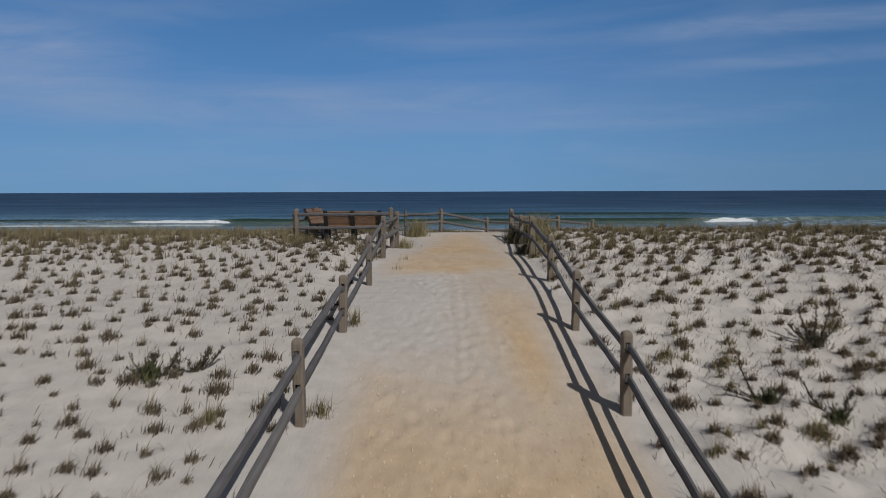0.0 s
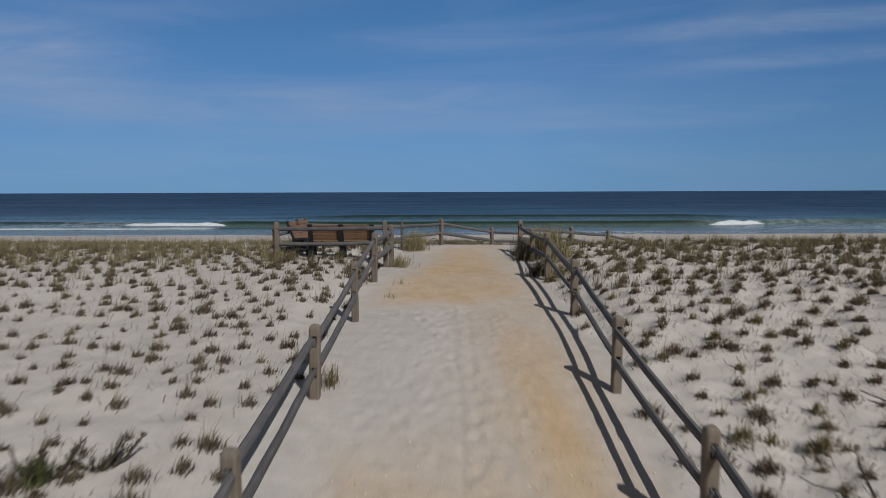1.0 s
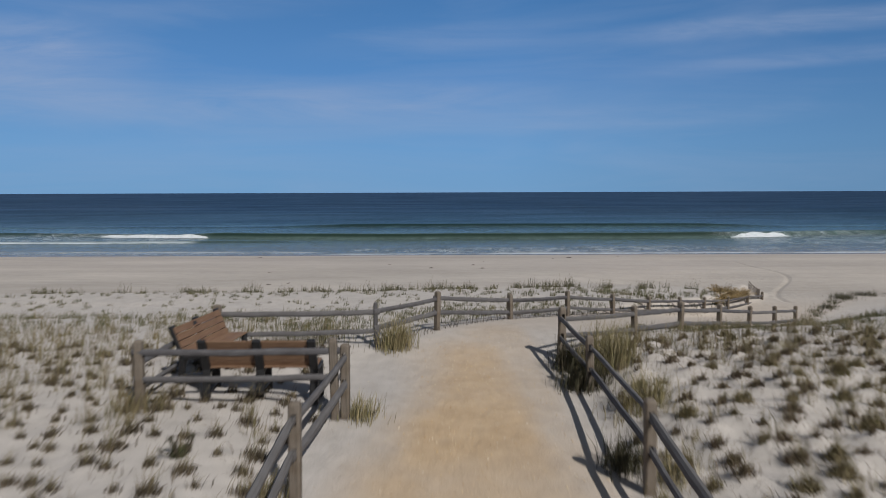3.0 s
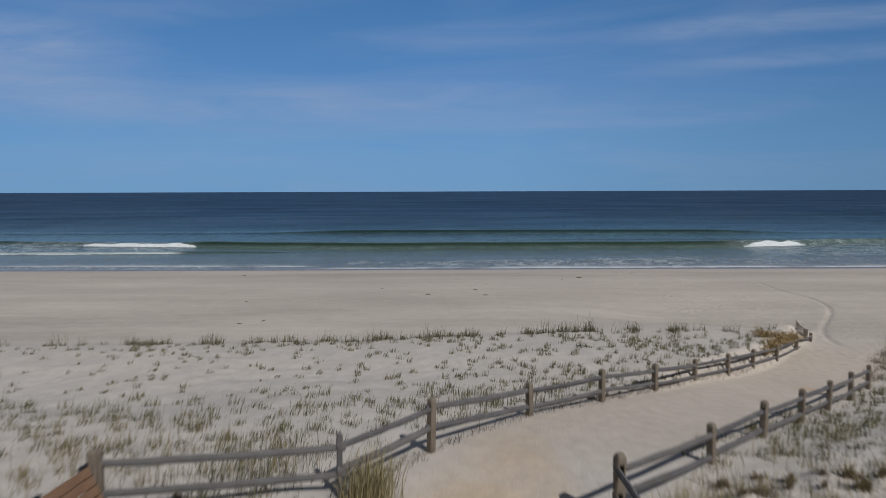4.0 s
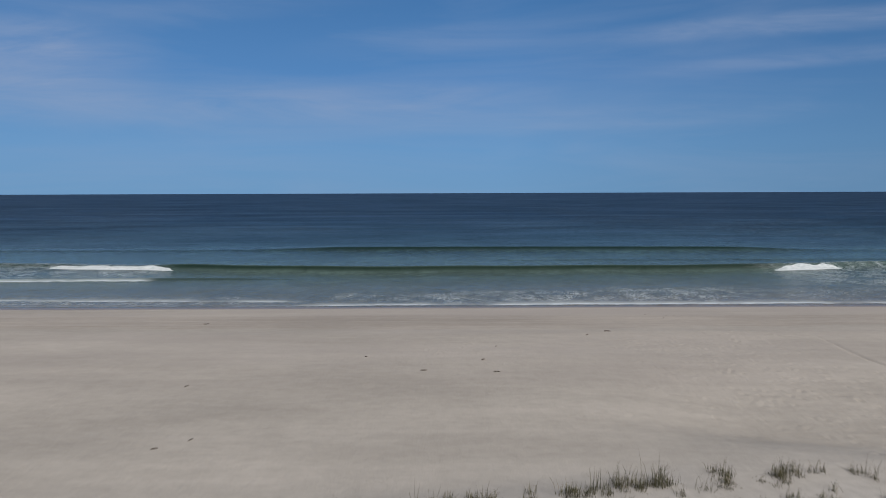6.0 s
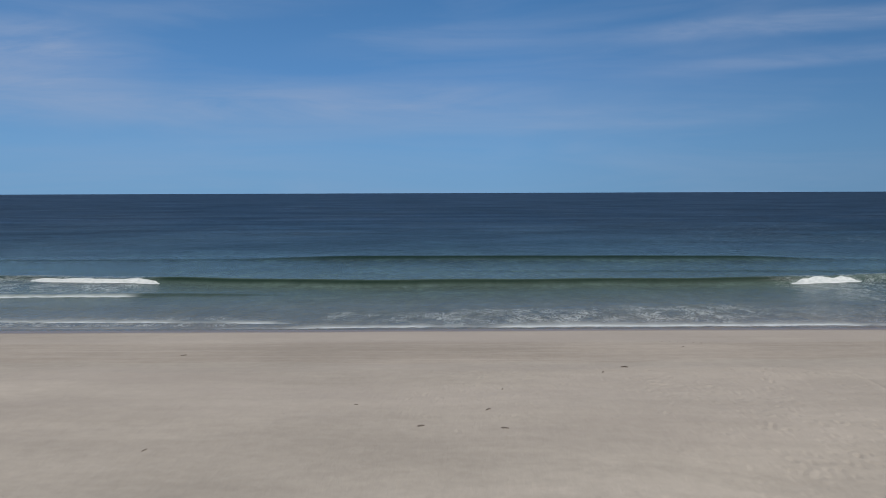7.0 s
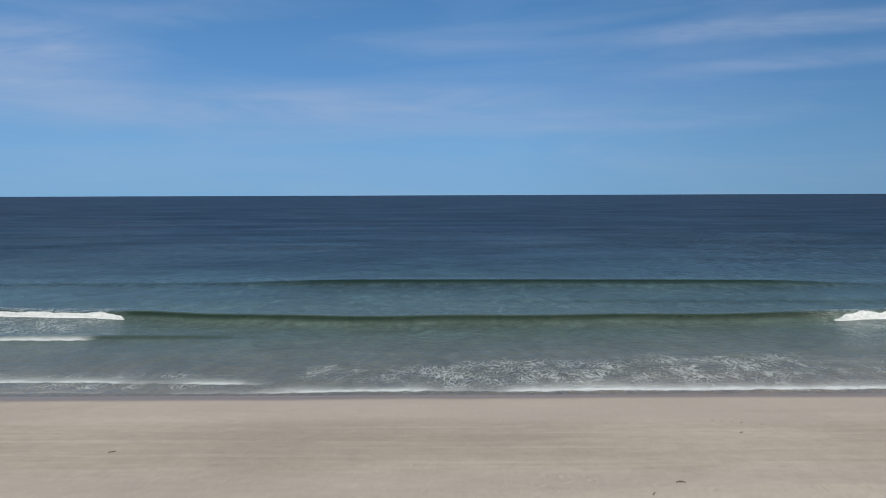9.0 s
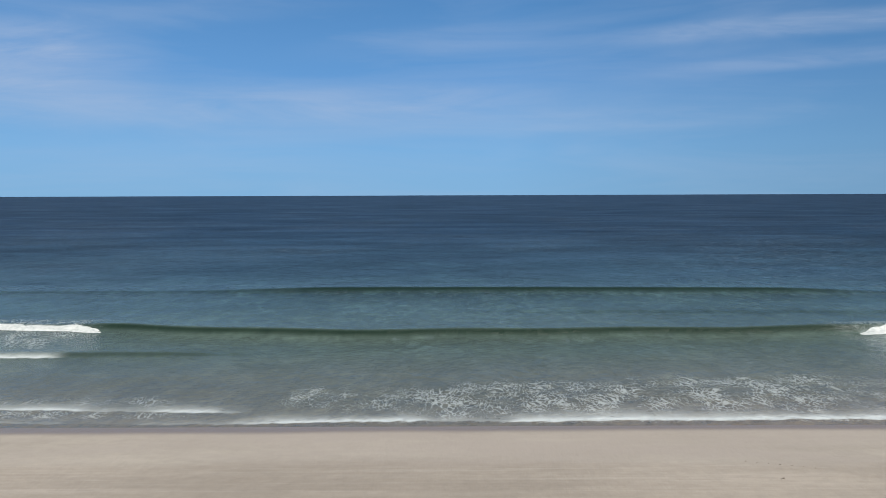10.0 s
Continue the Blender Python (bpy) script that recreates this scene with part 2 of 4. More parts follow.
    solid = m.math("MULTIPLY", solid, m.ramp(m.noise(2.6, 7, m.space((0.6, 1.0, 1.0))), (0.26, 0.3), (0.42, 1.0)))
    f = m.math("MAXIMUM", m.math("MULTIPLY", n.outputs["Result"], 0.64), solid)
    c = m.mix(m.math("MULTIPLY", f, 0.9), c, (0.62, 0.69, 0.74))
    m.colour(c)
    gust = m.noise(1.0, 5, m.space((0.012, 0.05, 1.0)), 0.6, 0.5)
    calm = m.ramp(depth, (0.0, 0.16), (0.25, 0.22), (0.42, 0.38), (0.7, 0.45))
    calm = m.mix(0.35, calm, m.ramp(gust, (0.35, 0.3), (0.65, 0.75)), "OVERLAY")
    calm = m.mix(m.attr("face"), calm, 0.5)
    m.rough(m.mix(f, calm, 0.8))
    near = m.noise(1.0, 6, m.space((0.8, 1.3, 1.0)), 0.6, 0.4)
    far = m.noise(0.2, 7, m.space((0.9, 0.8, 1.0)), 0.66, 0.3)
    nn = m.bump(far, 0.6, 1.2)
    nn = m.bump(near, 0.6, 0.2, nn)
    m.bump(f, 0.4, 0.05, nn)
    return m.m


def foam_material():
    m = Mat("white_foam", 0.75, 0.2)
    m.colour(m.ramp(m.noise(2.5, 6), (0.3, (0.44, 0.50, 0.53)), (0.6, (0.70, 0.74, 0.77))))
    m.bump(m.noise(6, 6), 0.7, 0.12)
    return m.m


def wood_grey():
    m = Mat("weathered_cedar", 0.85, 0.2)
    v = m.space((22, 22, 1.6))
    grain = m.noise(2.2, 6, v, 0.65, 0.5)
    c = m.ramp(grain, (0.28, (0.06, 0.049, 0.039)), (0.5, (0.145, 0.122, 0.098)), (0.75, (0.225, 0.195, 0.162)))
    c = m.mix(0.5, c, m.ramp(m.noise(3.2, 5), (0.35, (0.12, 0.092, 0.066)), (0.65, (0.20, 0.18, 0.16))))
    c = m.mix(m.math("MULTIPLY", m.each(), 0.35), c, (0.23, 0.19, 0.15))
    m.colour(c)
    m.bump(grain, 0.5, 0.012)
    return m.m


def wood_rail():
    m = Mat("weathered_rail", 0.8, 0.25)
    v = m.space((1.4, 20, 20))
    grain = m.noise(2.2, 6, v, 0.65, 0.4)
    c = m.ramp(grain, (0.28, (0.04, 0.039, 0.044)), (0.5, (0.08, 0.078, 0.086)), (0.75, (0.155, 0.152, 0.16)))
    c = m.mix(0.45, c, m.ramp(m.noise(2.5, 5), (0.35, (0.068, 0.063, 0.064)), (0.65, (0.13, 0.128, 0.134))))
    c = m.mix(m.math("MULTIPLY", m.each(), 0.2), c, (0.24, 0.225, 0.205))
    m.colour(c)
    m.bump(grain, 0.5, 0.012)
    return m.m


def bench_wood():
    m = Mat("bench_hardwood", 0.6, 0.35)
    grain = m.noise(2.0, 6, m.space((1.5, 26, 26)), 0.6, 0.4)
    c = m.ramp(grain, (0.3, (0.105, 0.057, 0.033)), (0.55, (0.185, 0.108, 0.065)), (0.75, (0.255, 0.158, 0.10)))
    c = m.mix(m.math("MULTIPLY", m.each(), 0.3), c, (0.27, 0.18, 0.12))
    m.colour(c)
    m.bump(grain, 0.35, 0.006)
    return m.m


def plain(name, a, b, rough=0.6, scale=9.0, spec=0.3):
    m = Mat(name, rough, spec)
    m.colour(m.ramp(m.noise(scale, 5), (0.3, a), (0.7, b)))
    m.bump(m.noise(scale * 5, 4), 0.25, 0.006)
    return m.m


def blades(name, *stops):
    m = Mat(name, 0.75, 0.15)
    c = m.ramp(m.island(), *stops)
    m.colour(m.mix(0.35, c, m.ramp(m.noise(0.8, 4), (0.3, (0.066, 0.054, 0.042)), (0.7, (0.19, 0.158, 0.108)))))
    m.b.inputs["Transmission Weight"].default_value = 0.0
    return m.m


SAND, WATER, FOAM = sand_material(), water_material(), foam_material()
POST_WOOD, RAIL_WOOD, BENCH_WOOD = wood_grey(), wood_rail(), bench_wood()
IRON = plain("black_cast_iron", (0.012, 0.012, 0.013), (0.03, 0.03, 0.032), 0.5)
GRASS_DEAD = blades("dune_grass_dry", (0.0, (0.052, 0.041, 0.033)), (0.5, (0.095, 0.075, 0.056)), (0.8, (0.165, 0.132, 0.095)), (1.0, (0.095, 0.08, 0.054)))
GRASS_BROWN = blades("dune_grass_brown", (0.0, (0.078, 0.057, 0.043)), (0.5, (0.148, 0.108, 0.078)), (0.8, (0.24, 0.182, 0.125)), (1.0, (0.128, 0.10, 0.068)))
GRASS_CREST = blades("dune_grass_crest", (0.0, (0.14, 0.11, 0.06)), (0.4, (0.25, 0.20, 0.11)), (0.7, (0.17, 0.165, 0.07)), (1.0, (0.34, 0.28, 0.16)))
GRASS_GREEN = blades("dune_grass_green", (0.0, (0.06, 0.07, 0.03)), (0.5, (0.10, 0.115, 0.05)), (0.8, (0.16, 0.15, 0.075)), (1.0, (0.26, 0.22, 0.13)))
GRASS_RIM = blades("dune_foot_grass", (0.0, (0.04, 0.045, 0.022)), (0.5, (0.075, 0.082, 0.038)), (0.85, (0.12, 0.115, 0.055)), (1.0, (0.22, 0.185, 0.11)))
STRAW = blades("tall_straw_grass", (0.0, (0.20, 0.17, 0.08)), (0.4, (0.40, 0.33, 0.18)), (0.7, (0.20, 0.20, 0.078)), (1.0, (0.50, 0.43, 0.26)))
LEAF_GREEN = blades("green_leaf", (0.0, (0.036, 0.054, 0.018)), (0.6, (0.07, 0.10, 0.032)), (1.0, (0.12, 0.125, 0.055)))
LEAF_DARK = blades("evergreen_leaf", (0.0, (0.022, 0.032, 0.016)), (0.6, (0.04, 0.048, 0.024)), (1.0, (0.08, 0.065, 0.04)))
STEM = plain("dark_bark", (0.05, 0.04, 0.032), (0.10, 0.08, 0.06), 0.85, 30)
SHELL = Mat("shell_grit", 0.6, 0.3)
SHELL.colour(SHELL.ramp(SHELL.island(), (0.0, (0.42, 0.25, 0.10)), (0.4, (0.62, 0.45, 0.24)), (0.75, (0.75, 0.62, 0.42)), (1.0, (0.78, 0.74, 0.66))))
SHELL = SHELL.m
DRIFT = plain("driftwood_grey", (0.06, 0.05, 0.045), (0.12, 0.10, 0.085), 0.9, 20)

# ---- ground ----
rng = np.random.default_rng(7)
LATTICE = rng.random((256, 256))


def vnoise(x, y):
    """Smooth value noise in 0 to 1 over a plane."""
    xi, yi = np.floor(x).astype(int), np.floor(y).astype(int)
    fx, fy = x - xi, y - yi
    fx, fy = fx * fx * (3 - 2 * fx), fy * fy * (3 - 2 * fy)
    a, b = LATTICE[xi & 255, yi & 255], LATTICE[(xi + 1) & 255, yi & 255]
    c, d = LATTICE[xi & 255, (yi + 1) & 255], LATTICE[(xi + 1) & 255, (yi + 1) & 255]
    return (a * (1 - fx) + b * fx) * (1 - fy) + (c * (1 - fx) + d * fx) * fy


def fbm(x, y, octaves=4):
    s, amp, tot = 0.0, 1.0, 0.0
    for i in range(octaves):
        s = s + amp * vnoise(x * 2 ** i + 17.3 * i, y * 2 ** i + 5.1 * i)
        tot += amp
        amp *= 0.5
    return s / tot


def step(a, b, v):
    t = np.clip((v - a) / (b - a), 0, 1)
    return t * t * (3 - 2 * t)


# the dune's height from the land side to the sea bed
PROFILE_Y = [-80, 0, 5, 9.2, 12.5, 15.8, 18.5, 21, 25, 29, 31, 33.4, 36, 39, 42, 47, 54, 60, 66, 72, 76.5, 78, 85, 90, 100, 160]
PROFILE_Z = [-0.95, -0.95, -0.66, -0.06, 0.49, 1.0, 1.26, 1.36, 1.38, 1.26, 1.08, 0.76, 0.43, 0.10, -0.2, -0.44, -0.68, -0.86, -1.15,
             -1.68, -2.12, -2.3, -2.8, -3.2, -4.0, -7.0]
TAB_Y = np.arange(-80, 160.01, 0.1)
_raw = np.interp(TAB_Y, PROFILE_Y, PROFILE_Z)
_k = np.exp(-0.5 * (np.arange(-25, 26) / 8.0) ** 2)
TAB_Z = np.convolve(np.pad(_raw, 25, mode="edge"), _k / _k.sum(), mode="valid")

# centre line of the walkway: straight up the dune, then turning seaward and right
TRACK = [(0.3, -80), (0.3, 19), (0.45, 24.5), (1.3, 27.3), (4.2, 30.2), (9.0, 34.7), (14.0, 39.6), (19.0, 44.6), (26, 51)]
EDGE_X = [-60, -15, -6, 1.6, 7, 13, 60]
EDGE_Y = [38.2, 39.5, 40.3, 41.7, 42.9, 44.4, 46.2]


def track_distance(x, y):
    best = np.full(np.shape(x), 1e9)
    for (ax, ay), (bx, by) in zip(TRACK, TRACK[1:]):
        dx, dy = bx - ax, by - ay
        t = np.clip(((x - ax) * dx + (y - ay) * dy) / (dx * dx + dy * dy), 0, 1)
        best = np.minimum(best, np.hypot(x - ax - t * dx, y - ay - t * dy))
    return best


# planted tufts stand in rows on small mounds of blown sand
def scatter(x0, x1, y0, y1, gap, seed, jitter=0.3, keep=None):
    r = np.random.default_rng(seed)
    nx, ny = int((x1 - x0) / gap), int((y1 - y0) / gap)
    gx, gy = np.meshgrid(np.arange(nx), np.arange(ny))
    x = x0 + (gx + 0.5 * (gy % 2)) * gap + r.normal(0, jitter * gap, gx.shape)
    y = y0 + gy * gap + r.normal(0, jitter * gap, gx.shape)
    xy = np.stack([x.ravel(), y.ravel()], 1)
    if keep is not None:
        xy = xy[keep(xy[:, 0], xy[:, 1], r)]
    return xy


def field_keep(sign):
    def keep(x, y, r):
        d = track_distance(x, y)
        patch = fbm(x * 0.35 + 31, y * 0.35 + 3, 3)
        p = 0.9 + 0.3 * (patch - 0.45)
        p = p * (1 - step(24, 36, np.abs(x))) * step(2, 6, y)
        return (d > 2.15) & (np.sign(x - 0.3) == sign) & (r.random(len(x)) < p * (0.45 + 0.55 * step(2.2, 3.4, d)))
    return keep


left_xy = scatter(-36, -1.6, 2.5, 26.5, 0.50, 31, 0.19, keep=field_keep(-1))
right_xy = scatter(2.2, 36, 2.5, 27.5, 0.53, 32, 0.20, keep=field_keep(1))

MOUND_X, MOUND_Y, MOUND_CELL = -36.5, 1.5, 0.06
MOUNDS = np.zeros((460, 1240))


def raise_mounds():
    r = np.random.default_rng(77)
    for px, py in np.concatenate([left_xy, right_xy]):
        right = px > 0
        tall = r.uniform(0.06, 0.14) if right else r.uniform(0.015, 0.05)
        wide = r.uniform(0.16, 0.27)
        ci, cj = (px - MOUND_X) / MOUND_CELL, (py - MOUND_Y) / MOUND_CELL
        i0, j0 = int(ci) - 9, int(cj) - 9
        if i0 < 0 or j0 < 0 or i0 + 19 > MOUNDS.shape[1] or j0 + 19 > MOUNDS.shape[0]:
            continue
        gx, gy = np.meshgrid(np.arange(i0, i0 + 19) - ci, np.arange(j0, j0 + 19) - cj)
        q = ((gx * MOUND_CELL - 0.04) ** 2 + (gy * MOUND_CELL) ** 2) / wide ** 2
        MOUNDS[j0:j0 + 19, i0:i0 + 19] += tall * np.exp(-q)


raise_mounds()


def mound_at(x, y):
    u = np.clip((x - MOUND_X) / MOUND_CELL, 0, MOUNDS.shape[1] - 2)
    v = np.clip((y - MOUND_Y) / MOUND_CELL, 0, MOUNDS.shape[0] - 2)
    i, j = u.astype(int), v.astype(int)
    fu, fv = u - i, v - j
    return (MOUNDS[j, i] * (1 - fu) + MOUNDS[j, i + 1] * fu) * (1 - fv) + (MOUNDS[j + 1, i] * (1 - fu) + MOUNDS[j + 1, i + 1] * fu) * fv


def height(x, y):
    x, y = np.asarray(x, float), np.asarray(y, float)
    z = np.interp(y, TAB_Y, TAB_Z)
    d = track_distance(x, y)
    near = 1 - step(2.3, 3.6, d)
    dip = 0.24 * step(12.5, 17.5, y) * (1 - step(24.5, 28.5, y))
    z = z - near * dip
    # the way down to the beach is cut into the dune, and deepens towards its mouth
    cut = np.interp(x, [1.5, 4.2, 6.2, 8.3, 10.3, 12, 14, 17, 25], [0.12, 0.2, 0.36, 0.54, 0.8, 1.0, 1.18, 1.35, 1.3])
    cut = cut * step(26, 31, y) * (1 - step(2.2, 7.0, d) * (1 - step(44, 50, y))) * step(2, 14, x + 0.8 * (46 - np.minimum(y, 46))) * (1 - 0.8 * step(45, 60, y))
    wide = np.clip(y - 40, 0, 40)
    low = 0.75 * step(0, 1, (x - 10 + 0.25 * wide) / (7 + 0.7 * wide)) * step(31, 38, y) * (1 - 0.7 * step(46, 62, y))
    both = 0.5 * (cut + low + np.sqrt((cut - low) ** 2 + 0.04))
    # a bank along the fence keeps the dune above the cutting
    bank = step(-0.6, 0.2, (y - x - 28.5) * 0.707) * (1 - step(45.0, 50.0, y)) * step(32, 37, y)
    both = both * (1 - 0.85 * bank)
    most = np.maximum(0, z + 1.3)
    z = z - np.maximum(0, 0.5 * (both + most - np.sqrt((both - most) ** 2 + 0.03)))
    z = z + 0.24 * np.exp(-((x - 16.5) / 0.8) ** 2 - ((y - 45.6) / 0.7) ** 2)
    # behind the crest the sand falls away more steeply on the open side
    z = z - 0.2 * step(30, 32.5, y) * (1 - step(33, 37, y)) * (1 - step(-8, -3, x))
    # the planted dune ends in a low step above the beach
    z = z + 0.25 * step(35, 38.5, y) * (1 - step(-0.3, 2.2, y - np.interp(x, EDGE_X, EDGE_Y))) * (1 - step(5, 11, x))
    z = z + mound_at(x, y)
    dune = 1 - step(38, 44, y)
    z = z + dune * (1 - near) * 0.16 * (fbm(x * 0.22 + 3, y * 0.22 + 9, 3) - 0.5)
    z = z + dune * (1 - near) * (0.11 + 0.17 * step(2.5, 5, x) * (1 - step(26, 30, y))) * (fbm(x * 1.1 + 40, y * 1.6 + 11, 3) - 0.5)
    z = z - 0.045 * np.clip(x, -8, 8) * (1 - step(11, 16, y)) * step(-10, 4, y)
    z = z + step(44, 54, y) * (1 - step(76, 80, y)) * 0.10 * (fbm(x * 0.12 + 8, y * 0.3 + 2, 3) - 0.5)
    return z


def axis(*parts):
    out = [np.arange(a, b, s) for a, b, s in parts]
    return np.concatenate(out)


def grow(a, b, n):
    """n steps from a to b that lengthen outward."""
    t = np.linspace(0, 1, n) ** 3
    return a + (b - a) * t


def sheet(name, xs, ys, zfun, material, attrs, smooth=True):
    gx, gy = np.meshgrid(xs, ys)
    gz = zfun(gx, gy)
    nx, ny = len(xs), len(ys)
    me = bpy.data.meshes.new(name)
    me.vertices.add(nx * ny)
    me.vertices.foreach_set("co", np.stack([gx, gy, gz], -1).ravel().astype(np.float32))
    i = np.arange(nx * ny).reshape(ny, nx)
    quads = np.stack([i[:-1, :-1], i[:-1, 1:], i[1:, 1:], i[1:, :-1]], -1).reshape(-1, 4)
    me.loops.add(quads.size)
    me.loops.foreach_set("vertex_index", quads.ravel())
    me.polygons.add(len(quads))
    me.polygons.foreach_set("loop_start", np.arange(0, quads.size, 4))
    me.polygons.foreach_set("use_smooth", np.full(len(quads), smooth))
    me.update(calc_edges=True)
    for key, fun in attrs.items():
        a = me.attributes.new(key, "FLOAT", "POINT")
        a.data.foreach_set("value", np.clip(fun(gx, gy), 0, 1).ravel().astype(np.float32))
    me.materials.append(material)
    return new(name, me)


def dent_list():
    """Footprints: x, y, turn, depth."""
    r = np.random.default_rng(11)
    out = []
    for _ in range(800):
        y = r.uniform(6.5, 27)
        out.append((0.3 + r.normal(-0.2, 0.75), y, r.normal(0, 0.3), r.uniform(0.005, 0.013) * (0.3 if y > 17 else 1.0)))
    for _ in range(160):
        s = r.uniform(0, 1)
        out.append((3.5 + 15 * s + r.normal(0, 0.9), 29.5 + 15 * s + r.normal(0, 0.9), -0.8 + r.normal(0, 0.3), r.uniform(0.004, 0.014)))
    for _ in range(420):
        out.append((18.5 + r.normal(0, 4.5), 51 + r.normal(0, 7), r.normal(-0.2, 0.5), r.uniform(0.01, 0.03)))
    for _ in range(160):
        out.append((8 + r.normal(0, 6), 63 + r.normal(0, 4), r.normal(0, 0.6), r.uniform(0.01, 0.02)))
    for cx, cy, sx, sy, n in ((12, 65, 1.0, 1.6, 26), (5.6, 67.5, 0.7, 0.8, 12), (19.5, 64.5, 2.0, 2.2, 60), (15.5, 62.5, 1.6, 1.6, 40), (16.5, 53, 2.5, 4, 120)):
        for _ in range(n):
            out.append((cx + r.normal(0, sx), cy + r.normal(0, sy), r.normal(-0.1, 0.6), r.uniform(0.01, 0.03)))
    return out


def ground_height(gx, gy):
    z = height(gx, gy)
    d = track_distance(gx, gy)
    lane = (1 - step(1.2, 2.2, d)) * (1 - step(44, 50, gy))
    z = z + lane * 0.008 * (fbm(gx * 5.5, gy * 1.4, 3) - 0.5)
    # two thin drag lines along the walkway
    for line in (0.10, 0.40):
        z = z - 0.014 * np.exp(-((gx - line - 0.05 * np.sin(gy * 0.6 + line * 9)) / 0.045) ** 2) * step(9.5, 11, gy) * (1 - step(16, 18, gy))
    # a wheel rut that comes down the beach to the walkway
    rut = 19.0 + 5.9 * step(44, 58, gy) + 0.3 * np.sin(gy * 0.5)
    z = z - 0.08 * np.exp(-((gx - rut) / 0.14) ** 2) * step(44, 46, gy) * (1 - step(60, 68, gy))
    xs, ys = gx[0], gy[:, 0]
    for px, py, a, dep in dent_list():
        i0, i1 = np.searchsorted(xs, (px - 0.5, px + 0.5))
        j0, j1 = np.searchsorted(ys, (py - 0.5, py + 0.5))
        lx, ly = gx[j0:j1, i0:i1] - px, gy[j0:j1, i0:i1] - py
        u, v = lx * math.cos(a) + ly * math.sin(a), -lx * math.sin(a) + ly * math.cos(a)
        k = 1.0 if py < 28 else 1.6
        q = (u / (0.065 * k)) ** 2 + (v / (0.13 * k)) ** 2
        z[j0:j1, i0:i1] += dep * (0.55 * np.exp(-((np.sqrt(q) - 1.7) ** 2) * 2.0) - 1.0 * np.exp(-q))
    return z


def ochre(gx, gy):
    n = fbm(gx * 0.8 + 2, gy * 0.5 + 4, 4) - 0.5
    fine = fbm(gx * 3 + 7, gy * 3 + 1, 3) - 0.5
    side = (1 - step(1.9, 2.7, gx - 0.2 * n)) * step(-1.85, -1.0, gx + 0.3 * n)
    low = (1 - step(7.6, 13.0, gy + 3.6 * n + 0.5 * fine)) * 1.0 * side
    strip = np.exp(-((gx - 1.35 - 0.5 * n) / 0.6) ** 2) * step(6, 12, gy) * (1 - step(13.5, 18, gy)) * 1.0
    # trodden gold sand over the crest, narrowing towards the sea
    left = np.interp(gy, [17.5, 20, 21.3, 23.6, 27.4], [-1.3, -1.2, -0.9, -0.45, -0.2]) - 0.5 * n
    right = np.interp(gy, [17.5, 20, 21.3, 23.6, 27.4], [2.3, 2.1, 2.0, 1.75, 1.9]) + 0.5 * n
    band = step(16.5, 18.4, gy + 2.0 * n) * (1 - step(25.5, 28.5, gy + n)) * step(-0.8, 0.8, gx - left) * (1 - step(-0.9, 0.4, gx - right))
    warm = step(-0.6, 1.2, gx + 0.8 * n) * 0.44 * side
    m = np.maximum(np.maximum(low, strip), np.maximum(band * 0.95, warm)) * 0.92
    way = 0.2 * (1 - step(1.4, 2.6, track_distance(gx, gy))) * step(26.5, 29.5, gy) * (1 - step(43, 48, gy))
    # a rust-coloured stain on the way down
    way = np.maximum(way, 0.8 * np.exp(-((gx - 12.8) / 0.5) ** 2 - ((gy - 37.5) / 0.35) ** 2))
    return np.maximum(np.clip(m * (0.88 + 0.5 * n + 0.15 * fine), 0, 0.88) * (1 - step(28.5, 31, gy)), way)


def beachy(gx, gy):
    edge = np.interp(gx, EDGE_X, EDGE_Y)
    return step(-3, 5, gy - edge) * 0.8


def wetness(gx, gy):
    w = 1.2 * (fbm(gx * 0.06, gx * 0 + 3.3, 3) - 0.5)
    return step(83.3, 84.3, gy + w)


def dampness(gx, gy):
    w = 3.4 * (fbm(gx * 0.07, gy * 0.22 + 3.3, 4) - 0.5)
    return 0.48 * step(69.2, 70.6, gy + w) * (1 - step(77.6, 78.6, gy + 0.8 * w))


def shoreward(gx, gy):
    w = 2.5 * (fbm(gx * 0.05, gy * 0.2 + 1.3, 3) - 0.5)
    return np.maximum(0.55 * step(50, 62, gy + w) * (1 - step(68, 70, gy + w)), 0.9 * step(77.3, 79.3, gy + w))


GROUND_X = np.concatenate([-grow(40, 3000, 26)[::-1], axis((-39.5, -13.5, 0.5), (-13.5, -2, 0.12), (-2, 2.7, 0.05), (2.7, 26, 0.12), (26, 40, 0.5)), grow(40.2, 3000, 26)])
GROUND_Y = np.concatenate([-grow(3, 3000, 24)[::-1], axis((-2.5, 6, 0.5), (6, 28, 0.06), (28, 47, 0.12), (47, 70, 0.12), (70, 90, 0.25), (90, 158, 2.0))])
ground = tagged(sheet("ground", GROUND_X, GROUND_Y, ground_height, SAND,
                      {"ochre": ochre, "beach": beachy, "wet": wetness, "damp": dampness, "shore": shoreward}),
                "pale beach sand dune sloping down to a wide beach", "sand", kind="structure")

# ---- sea ----
SEA = -2.80


def crest_line(x):
    q = np.clip(x, -75, 75)
    return 111.6 - 0.026 * q + 0.0015 * q * q + 0.45 * np.sin(q * 0.11) + 0.25 * np.sin(q * 0.31 + 1)


def roller(d, front, back):
    """One wave across: d is the distance seaward of its crest."""
    return np.where(d < 0, np.exp(-(d / front) ** 2), np.exp(-(d / back) ** 2))


